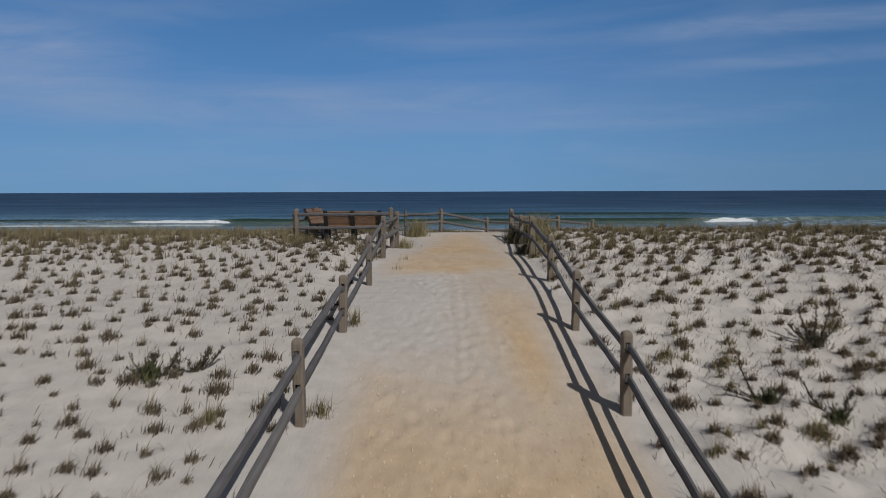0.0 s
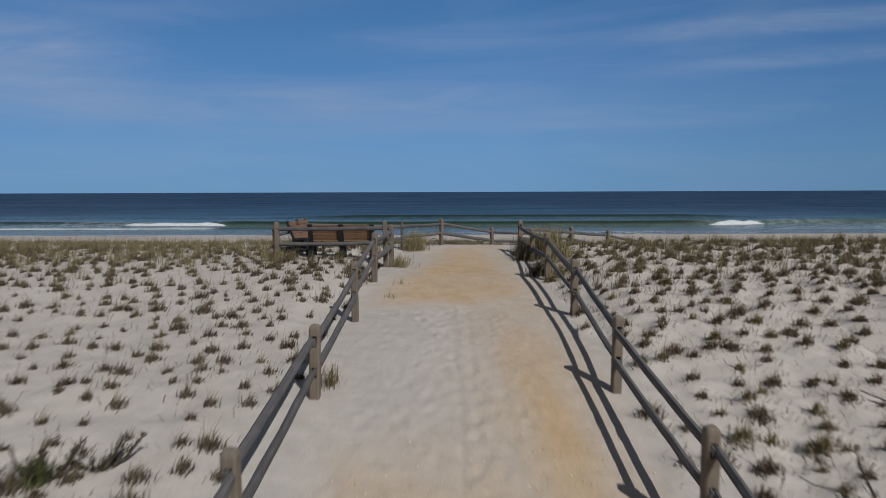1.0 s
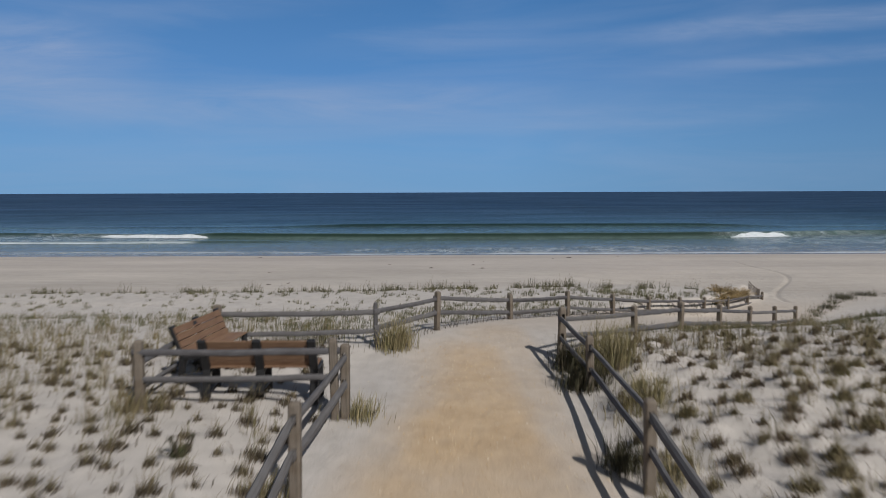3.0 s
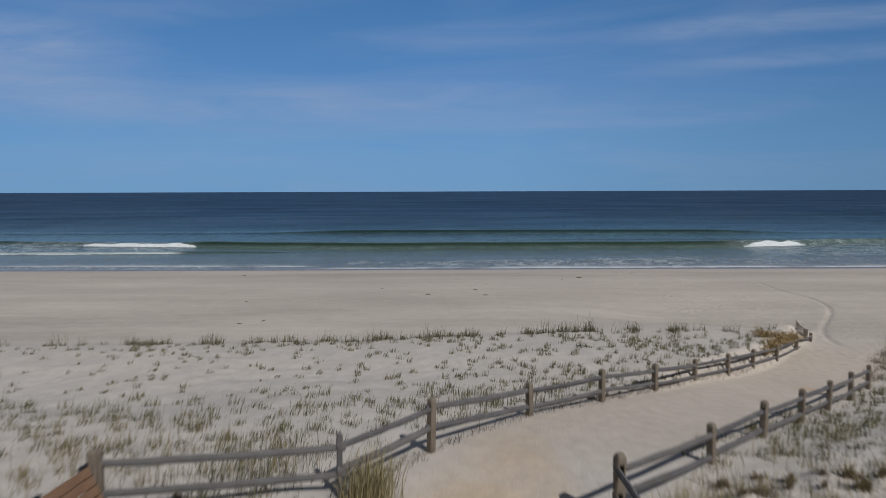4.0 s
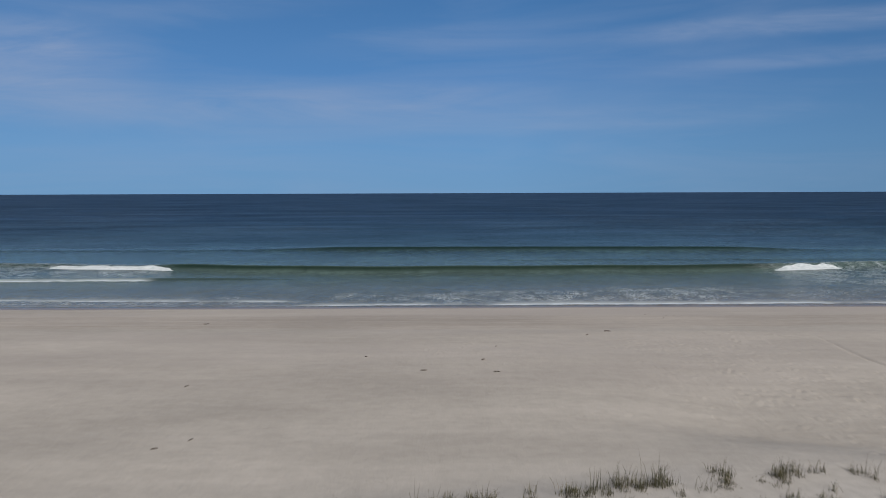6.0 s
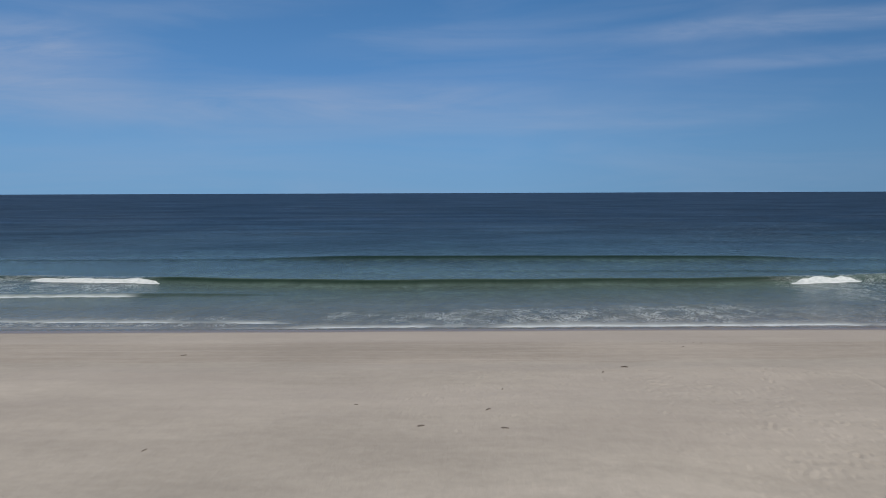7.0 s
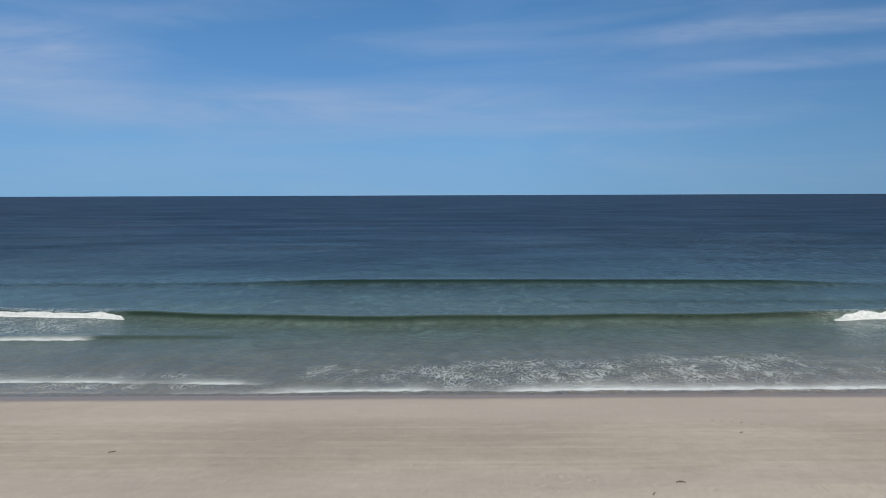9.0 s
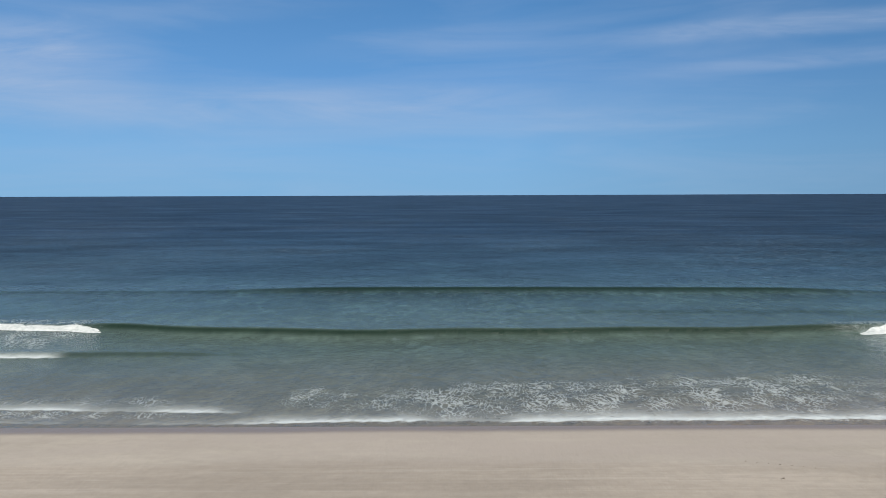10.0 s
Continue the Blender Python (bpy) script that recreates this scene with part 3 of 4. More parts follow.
def sea_height(gx, gy):
    open_mask = step(86, 96, gy)
    z = SEA + 0.02 * (fbm(gx * 0.3, gy * 0.6, 3) - 0.5) * open_mask
    body = step(-47, -36, gx) * (1 - 0.35 * step(46, 60, gx))
    z = z + 0.8 * (0.55 + 0.45 * body) * roller(gy - crest_line(gx), 0.85, 3.2)
    z = z - 0.10 * np.exp(-((gy - crest_line(gx) + 3.5) / 2.0) ** 2)
    far = step(-42, -15, gx) * (1 - step(52, 75, gx))
    z = z + (0.22 + 0.55 * far) * roller(gy - (141.2 - 0.035 * gx + 1.5 * np.sin(gx * 0.02 + 1)), 2.0, 5.0)
    z = z + 0.28 * (1 - step(-32, -14, gx)) * roller(gy - (104.7 + 0.02 * gx), 0.9, 2.2)
    z = z + 0.12 * (fbm(gx * 0.02, gx * 0 + 8, 2)) * roller(gy - (97.5 + 0.015 * gx), 1.2, 2.5)
    z = z + 0.15 * step(-10, 25, gx) * roller(gy - (126 - 0.02 * gx), 2.0, 4.0)
    swell = step(150, 175, gy)
    z = z + swell * 0.45 * (fbm(gx * 0.022 + 3 + gy * 0.004, gy * 0.045, 3) - 0.5)
    return z


def shallow(gx, gy):
    n = 9.0 * (fbm(gx * 0.02 + 5, gy * 0.05, 3) - 0.5)
    return np.interp(gy + n, [84, 90, 105, 125, 160, 230, 480, 1400], [0.0, 0.05, 0.12, 0.22, 0.36, 0.52, 0.8, 1.0])


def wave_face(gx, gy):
    """The thick front of a wave, hiding the pale bed; its weak reflection is painted dark."""
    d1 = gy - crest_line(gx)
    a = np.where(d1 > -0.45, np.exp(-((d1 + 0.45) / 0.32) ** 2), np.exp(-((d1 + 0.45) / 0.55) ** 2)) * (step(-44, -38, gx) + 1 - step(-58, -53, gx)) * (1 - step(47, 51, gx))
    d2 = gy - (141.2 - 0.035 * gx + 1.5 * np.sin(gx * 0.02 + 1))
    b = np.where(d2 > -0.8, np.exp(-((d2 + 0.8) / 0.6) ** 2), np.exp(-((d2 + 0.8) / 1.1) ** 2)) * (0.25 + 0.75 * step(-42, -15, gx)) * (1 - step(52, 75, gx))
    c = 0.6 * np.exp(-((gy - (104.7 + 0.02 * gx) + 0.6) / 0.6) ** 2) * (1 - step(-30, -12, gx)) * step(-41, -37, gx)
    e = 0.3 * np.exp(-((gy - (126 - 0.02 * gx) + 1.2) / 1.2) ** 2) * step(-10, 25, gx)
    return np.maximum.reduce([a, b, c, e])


def lace(gx, gy):
    n = 5.0 * (fbm(gx * 0.07, gy * 0.12 + 6, 3) - 0.5)
    mid = step(-13, 2, gx) * (1 - 0.5 * step(24, 40, gx)) * step(85.2, 86.0, gy) * (1 - step(93.0, 97.0, gy + n - 0.05 * (gx - 10)))
    left = (1 - step(-22, -15, gx)) * step(86, 87, gy) * (1 - step(88.5, 92, gy + n)) * 0.85
    trail_l = (1 - step(-44, -38, gx)) * step(104, 106, gy) * (1 - step(119, 122, gy))
    trail_r = step(41, 50, gx) * step(96, 99, gy) * (1 - step(116, 119, gy)) * 0.9
    spot = np.exp(-((gx + 9) / 3.0) ** 2 - ((gy - 91) / 2.5) ** 2)
    return np.maximum.reduce([mid, left, trail_l, trail_r, spot])


def froth(gx, gy):
    w = 2.2 * (fbm(gx * 0.045, gx * 0 + 1.7, 4) - 0.5) + 0.5 * (fbm(gx * 0.4, gx * 0 + 7.7, 3) - 0.5)
    thick = (0.22 + 0.66 * fbm(gx * 0.2, gx * 0 + 2.2, 3)) * (1 + 0.4 * step(-16, -9, gx))
    gap = step(0.26, 0.42, fbm(gx * 0.13 + 4, gx * 0 + 9.1, 3))
    fray = 0.5 * (fbm(gx * 1.6, gy * 1.2, 3) - 0.5)

    def lip(d):
        # sharp on the shore side, fraying out seaward
        d = d + fray
        return np.where(d < 0, np.exp(-(d / 0.10) ** 2), np.exp(-d / thick))

    a = 1.4 * lip(gy - 85.9 - 0.6 * w) * (0.2 + 0.8 * step(-16, -9, gx)) * (0.3 + 0.7 * gap)
    b = 1.2 * lip(gy - 88.0 - w + 0.02 * gx) * (1 - step(-18, -13, gx)) * (0.35 + 0.65 * gap)
    c = 1.2 * lip(gy - 103.6 - 0.02 * gx - 0.4 * w) * (1 - step(-39, -36, gx))
    return np.maximum.reduce([a, b, c])


SEA_X = np.concatenate([-grow(110, 5000, 24)[::-1], axis((-109, -60, 0.7), (-60, 64, 0.35), (64, 110, 0.7)), grow(110.5, 5000, 24)])
SEA_Y = np.concatenate([axis((82, 85, 0.3), (85, 90.5, 0.11), (90.5, 101.5, 0.3), (101.5, 104.5, 0.15), (104.5, 109, 0.3), (109, 117, 0.15), (117, 138, 0.4), (138, 147, 0.25), (147, 152, 0.5), (152, 260, 2.0)), grow(260, 4990, 60)])
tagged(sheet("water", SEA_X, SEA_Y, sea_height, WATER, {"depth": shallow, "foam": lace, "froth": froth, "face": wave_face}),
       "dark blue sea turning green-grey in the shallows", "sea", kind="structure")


# ---- building blocks ----
def mesh_of(name, bm, material, smooth=False):
    me = bpy.data.meshes.new(name)
    bmesh.ops.recalc_face_normals(bm, faces=bm.faces)
    for f in bm.faces:
        f.smooth = smooth
    bm.to_mesh(me)
    bm.free()
    me.materials.append(material)
    return me


def part(name, bm, material, parent, label="", smooth=False, m=None):
    ob = new(name, mesh_of(name, bm, material, smooth))
    ob.parent = parent
    if m is not None:
        ob.matrix_local = m
    if label:
        tagged(ob, label)
    return ob


def thing(name, place, label, category, group="", kind="", turn=0.0):
    ob = new(name)
    ob.empty_display_size = 0.2
    ob.matrix_world = pose(*place, 0, 0, turn)
    return tagged(ob, label, category, group, kind)


def hz(x, y):
    return float(height(x, y))


def loft(bm, rings, caps=True):
    """Skin a list of rings of equal length."""
    rows = [[bm.verts.new(p) for p in r] for r in rings]
    n = len(rows[0])
    for a, b in zip(rows, rows[1:]):
        for i in range(n):
            bm.faces.new((a[i], a[(i + 1) % n], b[(i + 1) % n], b[i]))
    if caps:
        bm.faces.new(rows[0][::-1])
        bm.faces.new(rows[-1])
    return rows


def block(bm, x0, x1, y0, y1, z0, z1, m=None, bevel=0.008):
    r = bmesh.ops.create_cube(bm, size=1)
    vs = r["verts"]
    bmesh.ops.scale(bm, vec=(x1 - x0, y1 - y0, z1 - z0), verts=vs)
    bmesh.ops.translate(bm, vec=((x0 + x1) / 2, (y0 + y1) / 2, (z0 + z1) / 2), verts=vs)
    if bevel:
        es = list({e for v in vs for e in v.link_edges})
        out = bmesh.ops.bevel(bm, geom=es, offset=bevel, segments=1, affect="EDGES")
        vs = list({v for f in out["faces"] for v in f.verts} | {v for v in vs if v.is_valid})
    if m is not None:
        bmesh.ops.transform(bm, matrix=m, verts=vs)
    return vs


# ---- split-rail fences ----
def post_mesh(h, half, slots, r):
    """A squared cedar post, rounded at the head, with slots through it along x for the rails; z=0 is the ground."""
    bm = bmesh.new()
    c, s = half * 0.28, 0.036
    hs = half

    def ring(z, k=1.0, lift=0.0):
        a, b = hs * k, (hs - c) * k
        ss = s * min(1.0, k)
        jx, jy = r.uniform(-0.003, 0.003), r.uniform(-0.003, 0.003)
        pts = [(-a, -b), (-a, -ss), (-a, ss), (-a, b), (-b, a), (b, a), (a, b), (a, ss), (a, -ss), (a, -b), (b, -a), (-b, -a)]
        return [(x + jx, y + jy, z + lift * (1 - abs(y) / hs)) for x, y in pts]

    levels, gaps = [-0.45, 0.0], []
    for lo, hi in sorted(slots):
        gaps.append(len(levels))
        levels += [lo, hi]
    top = h - 0.055
    levels.append(top)
    rings = [ring(z) for z in levels]
    rings += [ring(top + 0.028, 0.93), ring(top + 0.045, 0.78, 0.004), ring(top + 0.055, 0.5, 0.006)]
    rows = [[bm.verts.new(p) for p in q] for q in rings]
    for k, (a, b) in enumerate(zip(rows, rows[1:])):
        for i in range(12):
            if k in gaps and i in (1, 7):
                continue
            j = (i + 1) % 12
            bm.faces.new((a[i], a[j], b[j], b[i]))
    for k in gaps:
        a, b = rows[k], rows[k + 1]
        # the slot's sides, sill and head
        bm.faces.new((a[1], b[1], b[8], a[8]))
        bm.faces.new((a[2], a[7], b[7], b[2]))
        bm.faces.new((a[1], a[8], a[7], a[2]))
        bm.faces.new((b[1], b[2], b[7], b[8]))
    bm.faces.new(rows[-1])
    return bm


def rail_mesh(length, thick, r):
    """A split rail along x, rough and eight-sided, with tapered ends."""
    bm = bmesh.new()
    n = 11
    rings = []
    shape = [r.uniform(0.86, 1.12) for _ in range(8)]
    for i in range(n):
        t = i / (n - 1)
        x = (t - 0.5) * length
        end = min(t, 1 - t) * length
        k = 0.62 + 0.38 * min(1.0, end / 0.28)
        wy = thick * 0.42 * k * r.uniform(0.93, 1.07)
        wz = thick * 0.56 * (0.8 + 0.2 * k) * r.uniform(0.94, 1.06)
        if end < 0.2:
            wy = min(wy, 0.03)
        sag = -0.018 * math.sin(math.pi * t) + r.uniform(-0.006, 0.006)
        rings.append([(x, shape[q] * wy * math.cos(q * math.pi / 4 + 0.39), shape[q] * wz * math.sin(q * math.pi / 4 + 0.39) + sag)
                      for q in range(8)])
    loft(bm, rings)
    return bm


def fence(label, posts, rail_drops, seed, skip=(), half=0.07, thick=0.108, group="", slim=(), shared=()):
    """posts: x, y, height of the head. rail_drops: how far below the heads the rails run."""
    r = random.Random(seed)
    x0, y0, _ = posts[0]
    ob = thing("split_rail_fence", (x0, y0, hz(x0, y0)), label, "fence", group)
    inv = ob.matrix_world.inverted()
    n = len(posts)
    for i, (x, y, top) in enumerate(posts):
        if i in shared:
            continue
        ax, ay, _ = posts[max(0, i - 1)]
        bx, by, _ = posts[min(n - 1, i + 1)]
        g = hz(x, y)
        h = max(0.45, top - g)
        slots = [(h - d - 0.075, h - d + 0.075) for d in rail_drops if h - d > 0.12]
        m = pose(x, y, g, r.uniform(-1.6, 1.6), r.uniform(-1.6, 1.6), math.degrees(math.atan2(by - ay, bx - ax)))
        part("post", post_mesh(h, half * r.uniform(0.95, 1.05) * (0.68 if i in slim else 1.0), slots, r), RAIL_WOOD if i in slim else POST_WOOD, ob, m=inv @ m)
    for i in range(n - 1):
        a, b = Vector(posts[i]), Vector(posts[i + 1])
        for k, d in enumerate(rail_drops):
            if (i, k) in skip:
                continue
            p, q = a - Vector((0, 0, d + r.uniform(-0.02, 0.02))), b - Vector((0, 0, d + r.uniform(-0.02, 0.02)))
            v = q - p
            side = 0.02 if i % 2 else -0.02
            yaw, tilt = math.atan2(v.y, v.x), math.atan2(v.z, math.hypot(v.x, v.y))
            mid = (p + q) / 2 + Vector((-math.sin(yaw), math.cos(yaw), 0)) * side
            m = Matrix.Translation(mid) @ Euler((r.uniform(-0.2, 0.2), -tilt, yaw)).to_matrix().to_4x4()
            part("rail", rail_mesh(v.length + 0.2, thick * r.uniform(0.9, 1.08), r), RAIL_WOOD, ob, m=inv @ m)
    return ob


TWO = (0.22, 0.66)
LEFT_POSTS = [(-2.06, 5.7, 0.52), (-1.92, 9.22, 1.09), (-1.87, 12.37, 1.47), (-1.82, 16.0, 1.92), (-1.84, 19.65, 2.24), (-1.62, 22.25, 2.30)]
RIGHT_POSTS = [(2.40, 6.2, 0.42), (2.5, 9.82, 1.03), (2.44, 12.8, 1.48), (2.6, 16.35, 1.90), (2.65, 19.76, 2.22), (2.83, 23.6, 2.09), (2.66, 25.66, 2.26)]
BENCH_FRONT = [(-5.02, 22.2, 2.39), (-1.78, 22.2, 2.42)]
BENCH_SIDE = [(-5.08, 22.3, 2.30), (-5.02, 25.62, 2.34)]
BENCH_BACK = [(-5.0, 25.72, 2.32), (-1.57, 26.52, 2.21)]
SEA_POSTS = [(-1.55, 26.54, 2.20), (-0.13, 28.2, 2.20), (2.1, 30.65, 1.71), (4.17, 32.2, 1.54), (6.25, 34.2, 1.09), (8.26, 36.23, 0.64),
             (10.3, 38.24, 0.26), (12.25, 40.27, -0.12), (14.32, 42.3, -0.44), (16.33, 44.3, -0.62), (17.9, 45.8, -0.85)]
EXIT_POSTS = [(2.72, 25.75, 2.2), (4.96, 27.7, 1.89), (6.87, 29.5, 1.65), (8.97, 31.64, 1.19), (11.07, 33.83, 0.69), (13.2, 36.0, 0.26),
              (15.3, 38.15, -0.15)]
G = "fences along the beach walkway"
fence("weathered grey split-rail fence beside the sand walkway", LEFT_POSTS, TWO, 1, group=G, thick=0.12)
fence("grey two-rail fence casting shadows on the walkway", RIGHT_POSTS, TWO, 2, group=G, thick=0.105)
fence("low grey rail fence behind the wooden benches", BENCH_FRONT, (0.21, 0.67), 3, group=G, thick=0.10)
fence("short rail fence at the end of the bench corner", BENCH_SIDE, (0.3, 0.75), 4, group=G, thick=0.10)
fence("grey rail fence on the seaward side of the benches", BENCH_BACK, (0.22, 0.68), 5, group=G, thick=0.11, slim=(1,))
fence("long split-rail fence following the walkway to the beach", SEA_POSTS, (0.2, 0.58), 6, group=G, shared=(0,))
fence("half-buried rail fence at the edge of the dune grass", EXIT_POSTS, (0.22, 0.62), 7, group=G)


# ---- benches ----
def slat_mesh(length, w, t):
    bm = bmesh.new()
    block(bm, -length / 2, length / 2, -w / 2, w / 2, -t / 2, t / 2, bevel=0.006)
    return bm


def bars_mesh(*bars):
    """Black cast bars in the y-z plane, each from one (y, z) to another and so deep: y from the back (0) to the front."""
    bm = bmesh.new()
    hw = 0.07
    for (y0, z0), (y1, z1), d in bars:
        v = Vector((0, y1 - y0, z1 - z0))
        m = Matrix.Translation((0, (y0 + y1) / 2, (z0 + z1) / 2)) @ Euler((math.atan2(v.z, v.y), 0, 0)).to_matrix().to_4x4()
        block(bm, -hw, hw, -v.length / 2, v.length / 2, -d / 2, d / 2, m, 0.012)
    return bm


def bench(x, y, turn, length, label):
    """A slatted bench; its back is at y=0 and it faces +y before it is turned."""
    ob = thing("bench", (x, y, hz(x, y) + 0.06), label, "bench", "benches on the dune", turn=turn)
    for px in (-length / 2 + 0.06, 0.0, length / 2 - 0.06):
        side = part("side_frame", bars_mesh(((0.10, 0.40), (-0.12, 0.97), 0.08), ((0.06, 0.385), (0.56, 0.41), 0.07)),
                    IRON, ob, "black cast side frame", m=pose(px, 0, 0))
        part("stretcher", bars_mesh(((0.02, 0.06), (0.55, 0.06), 0.05)), IRON, side)
        part("leg", bars_mesh(((0.0, -0.22), (0.10, 0.42), 0.085)), IRON, side)
        part("leg", bars_mesh(((0.50, 0.40), (0.55, -0.22), 0.085)), IRON, side)
    for i in range(4):
        t = (i + 0.5) / 4
        yy, zz = 0.14 - 0.205 * t, 0.44 + 0.51 * t
        part("back_slat", slat_mesh(length - 0.04, 0.126, 0.034), BENCH_WOOD, ob, m=pose(0, yy, zz, 112))
    for i in range(4):
        part("seat_slat", slat_mesh(length - 0.04, 0.116, 0.032), BENCH_WOOD, ob, m=pose(0, 0.14 + 0.122 * i, 0.445 + 0.004 * i))
    bm = bmesh.new()
    block(bm, -0.065, 0.065, -0.03, 0.03, -0.004, 0.004, bevel=0.002)
    part("plaque", bm, IRON, ob, "small dark metal plaque", m=pose(0.1 * length, 0.14 - 0.205 * 0.875 + 0.019, 0.44 + 0.51 * 0.875 + 0.008, 112))
    return ob


bench(-3.17, 22.64, 0, 2.0, "brown slatted bench with black frames facing the sea")
bench(-4.80, 24.25, -96, 1.82, "brown slatted bench with black frames beside the fence corner")


# ---- dune grass ----
def grass_mesh(name, roots, lengths, leans, spread, width, material, seed, wind=(0.35, 0.1)):
    """Blades as tapered bent ribbons. roots: n x 3, lengths: n, leans: n (0 upright to 1 flat)."""
    r = np.random.default_rng(seed)
    n = len(roots)
    a = r.uniform(0, 2 * np.pi, n)
    dx, dy = np.cos(a) * spread + wind[0], np.sin(a) * spread + wind[1]
    k = np.hypot(dx, dy) + 1e-6
    dx, dy = dx / k, dy / k
    lean = np.clip(leans, 0.02, 1.3)
    out1, up1 = np.sin(lean * 0.5), np.cos(lean * 0.5)
    out2, up2 = np.sin(lean * 1.45), np.cos(lean * 1.45)
    L = lengths
    p1 = roots + np.stack([dx * out1, dy * out1, up1], -1) * (L * 0.5)[:, None]
    p2 = p1 + np.stack([dx * out2, dy * out2, up2], -1) * (L * 0.5)[:, None]
    b = a + r.uniform(-0.8, 0.8, n)
    w = np.stack([-np.sin(b), np.cos(b), np.zeros(n)], -1) * (width * r.uniform(0.7, 1.3, n))[:, None]
    v = np.stack([roots - w, roots + w, p1 + w * 0.75, p1 - w * 0.75, p2], 1).reshape(-1, 3)
    base = np.arange(n) * 5
    me = bpy.data.meshes.new(name)
    me.vertices.add(len(v))
    me.vertices.foreach_set("co", v.ravel().astype(np.float32))
    loops = np.stack([base, base + 1, base + 2, base + 3, base + 3, base + 2, base + 4], -1).ravel()
    me.loops.add(len(loops))
    me.loops.foreach_set("vertex_index", loops)
    me.polygons.add(2 * n)
    me.polygons.foreach_set("loop_start", np.stack([np.arange(n) * 7, np.arange(n) * 7 + 4], -1).ravel())
    me.update(calc_edges=True)
    me.materials.append(material)
    return me


def tufts_to_blades(xy, size, count, seed, clump=0.09, short=0.65, top_lean=0.9, low_lean=1.3):
    """Spread blades about each tuft: short ones low and wide, some long ones."""
    r = np.random.default_rng(seed)
    idx = np.repeat(np.arange(len(xy)), count)
    m = len(idx)
    s = size[idx]
    off = r.normal(0, clump, (m, 2)) * (0.6 + s)[:, None]
    pxy = xy[idx] + off
    z = height(pxy[:, 0], pxy[:, 1]) - 0.015
    roots = np.concatenate([pxy, z[:, None]], 1)
    low = r.random(m) < short
    L = np.where(low, r.uniform(0.06, 0.17, m), r.uniform(0.22, 0.46, m)) * s * 1.25
    lean = np.where(low, r.uniform(low_lean - 1.05, low_lean, m), r.uniform(0.1, top_lean, m))
    return roots, L, lean


def grass(name, xy, size, count, material, label, seed, clump=0.09, short=0.65, top_lean=0.9, width=0.0045, spread=1.0, wind=(0.35, 0.1), low_lean=1.3):
    roots, L, lean = tufts_to_blades(xy, size, count, seed, clump, short, top_lean, low_lean)
    me = grass_mesh(name, roots, L, lean, spread, width, material, seed + 1, wind)
    return tagged(new(name, me), label, "dune grass", kind="stuff")


def edge_of(x):
    return np.interp(x, EDGE_X, EDGE_Y)


def crest_keep(x, y, r):
    d = track_distance(x, y)
    open_bench = (x > -4.9) & (x < -1.5) & (y > 22.1) & (y < 26.3)
    start = 22.0 - 4.0 * step(4.5, 8.0, np.abs(x))
    p = (0.08 + 0.68 * step(0.0, 5.0, y - start)) * np.where(x < -5, 1.15, 0.9)
    p = p * (1 - 0.75 * step(27.5, 29.5, y))
    return (d > 2.25) & ~open_bench & (r.random(len(x)) < p * (1 - step(29.5, 31.5, y)))


def slope_keep(x, y, r):
    d = track_distance(x, y)
    e = edge_of(x)
    # thick just behind the crest and along the fence, thin over the blown sand below it
    top = 1 - step(-0.6, 1.2, y - np.interp(x, [-14, -9, -5, -1, 2.5, 8], [29.6, 30.0, 31.2, 32.5, 35.0, 38.0]))
    p = 0.42 + 0.45 * top + 0.25 * step(-1, 6, x) * (1 - top) * step(0.2, 0.6, fbm(x * 0.3 + 5, y * 0.4, 2))
    p = p * np.clip(3.0 * (fbm(x * 0.55 + 3, y * 0.7 + 13, 3) - 0.28), 0.25 + 0.4 * top, 1.2)
    p = p * (1 - 0.25 * (1 - top) * (1 - step(-6, 0, x)))
    p = np.maximum(p, 0.75 * (1 - step(1.8, 4.6, d)) * step(1, 4, x))
    return (d > np.where(x > 2.5, 1.72, 2.4)) & (y < e - 0.5) & (r.random(len(x)) < p)


def rim_keep(x, y, r):
    e = edge_of(x) + 1.0 * (fbm(x * 0.3, x * 0 + 2, 3) - 0.5)
    return (np.abs(y - e) < 0.15 + 1.1 * r.random(len(x)) ** 3) & (fbm(x * 1.5 + 9, y * 0.6 + 4, 3) > 0.40 + 0.2 * r.random(len(x))) & (track_distance(x, y) > 2.6)


gr = np.random.default_rng(21)


def cushions(xy, size, count, long_count, seed, wind, dead, labels):
    """Planted tufts: a low dark cushion of short dead stems, and a few long pale blades over it."""
    r = np.random.default_rng(seed)
    for n, lengths, leans, wide, blade, mat, lab in ((count, (0.06, 0.20), (0.15, 1.3), 0.055, 0.0085, dead, labels[0]),
                                                     (long_count, (0.16, 0.42), (0.1, 1.0), 0.03, 0.0035, GRASS_CREST, labels[1])):
        many = r.poisson(n * size ** 1.3 * (1.0 + (1.6 * step(13, 20, xy[:, 1]) if mat is GRASS_CREST else 0.0))) + 2
        idx = np.repeat(np.arange(len(xy)), many)
        s = size[idx]
        pxy = xy[idx] + r.normal(0, wide, (len(idx), 2)) * s[:, None] * np.array([1.15, 0.9])
        roots = np.concatenate([pxy, (height(pxy[:, 0], pxy[:, 1]) - 0.015)[:, None]], 1)
        me = grass_mesh("dune_grass", roots, r.uniform(*lengths, len(idx)) * (0.45 + 0.6 * s), r.uniform(*leans, len(idx)), 1.0, blade, mat, seed + n, wind)
        tagged(new("dune_grass", me), lab, "dune grass", kind="stuff")


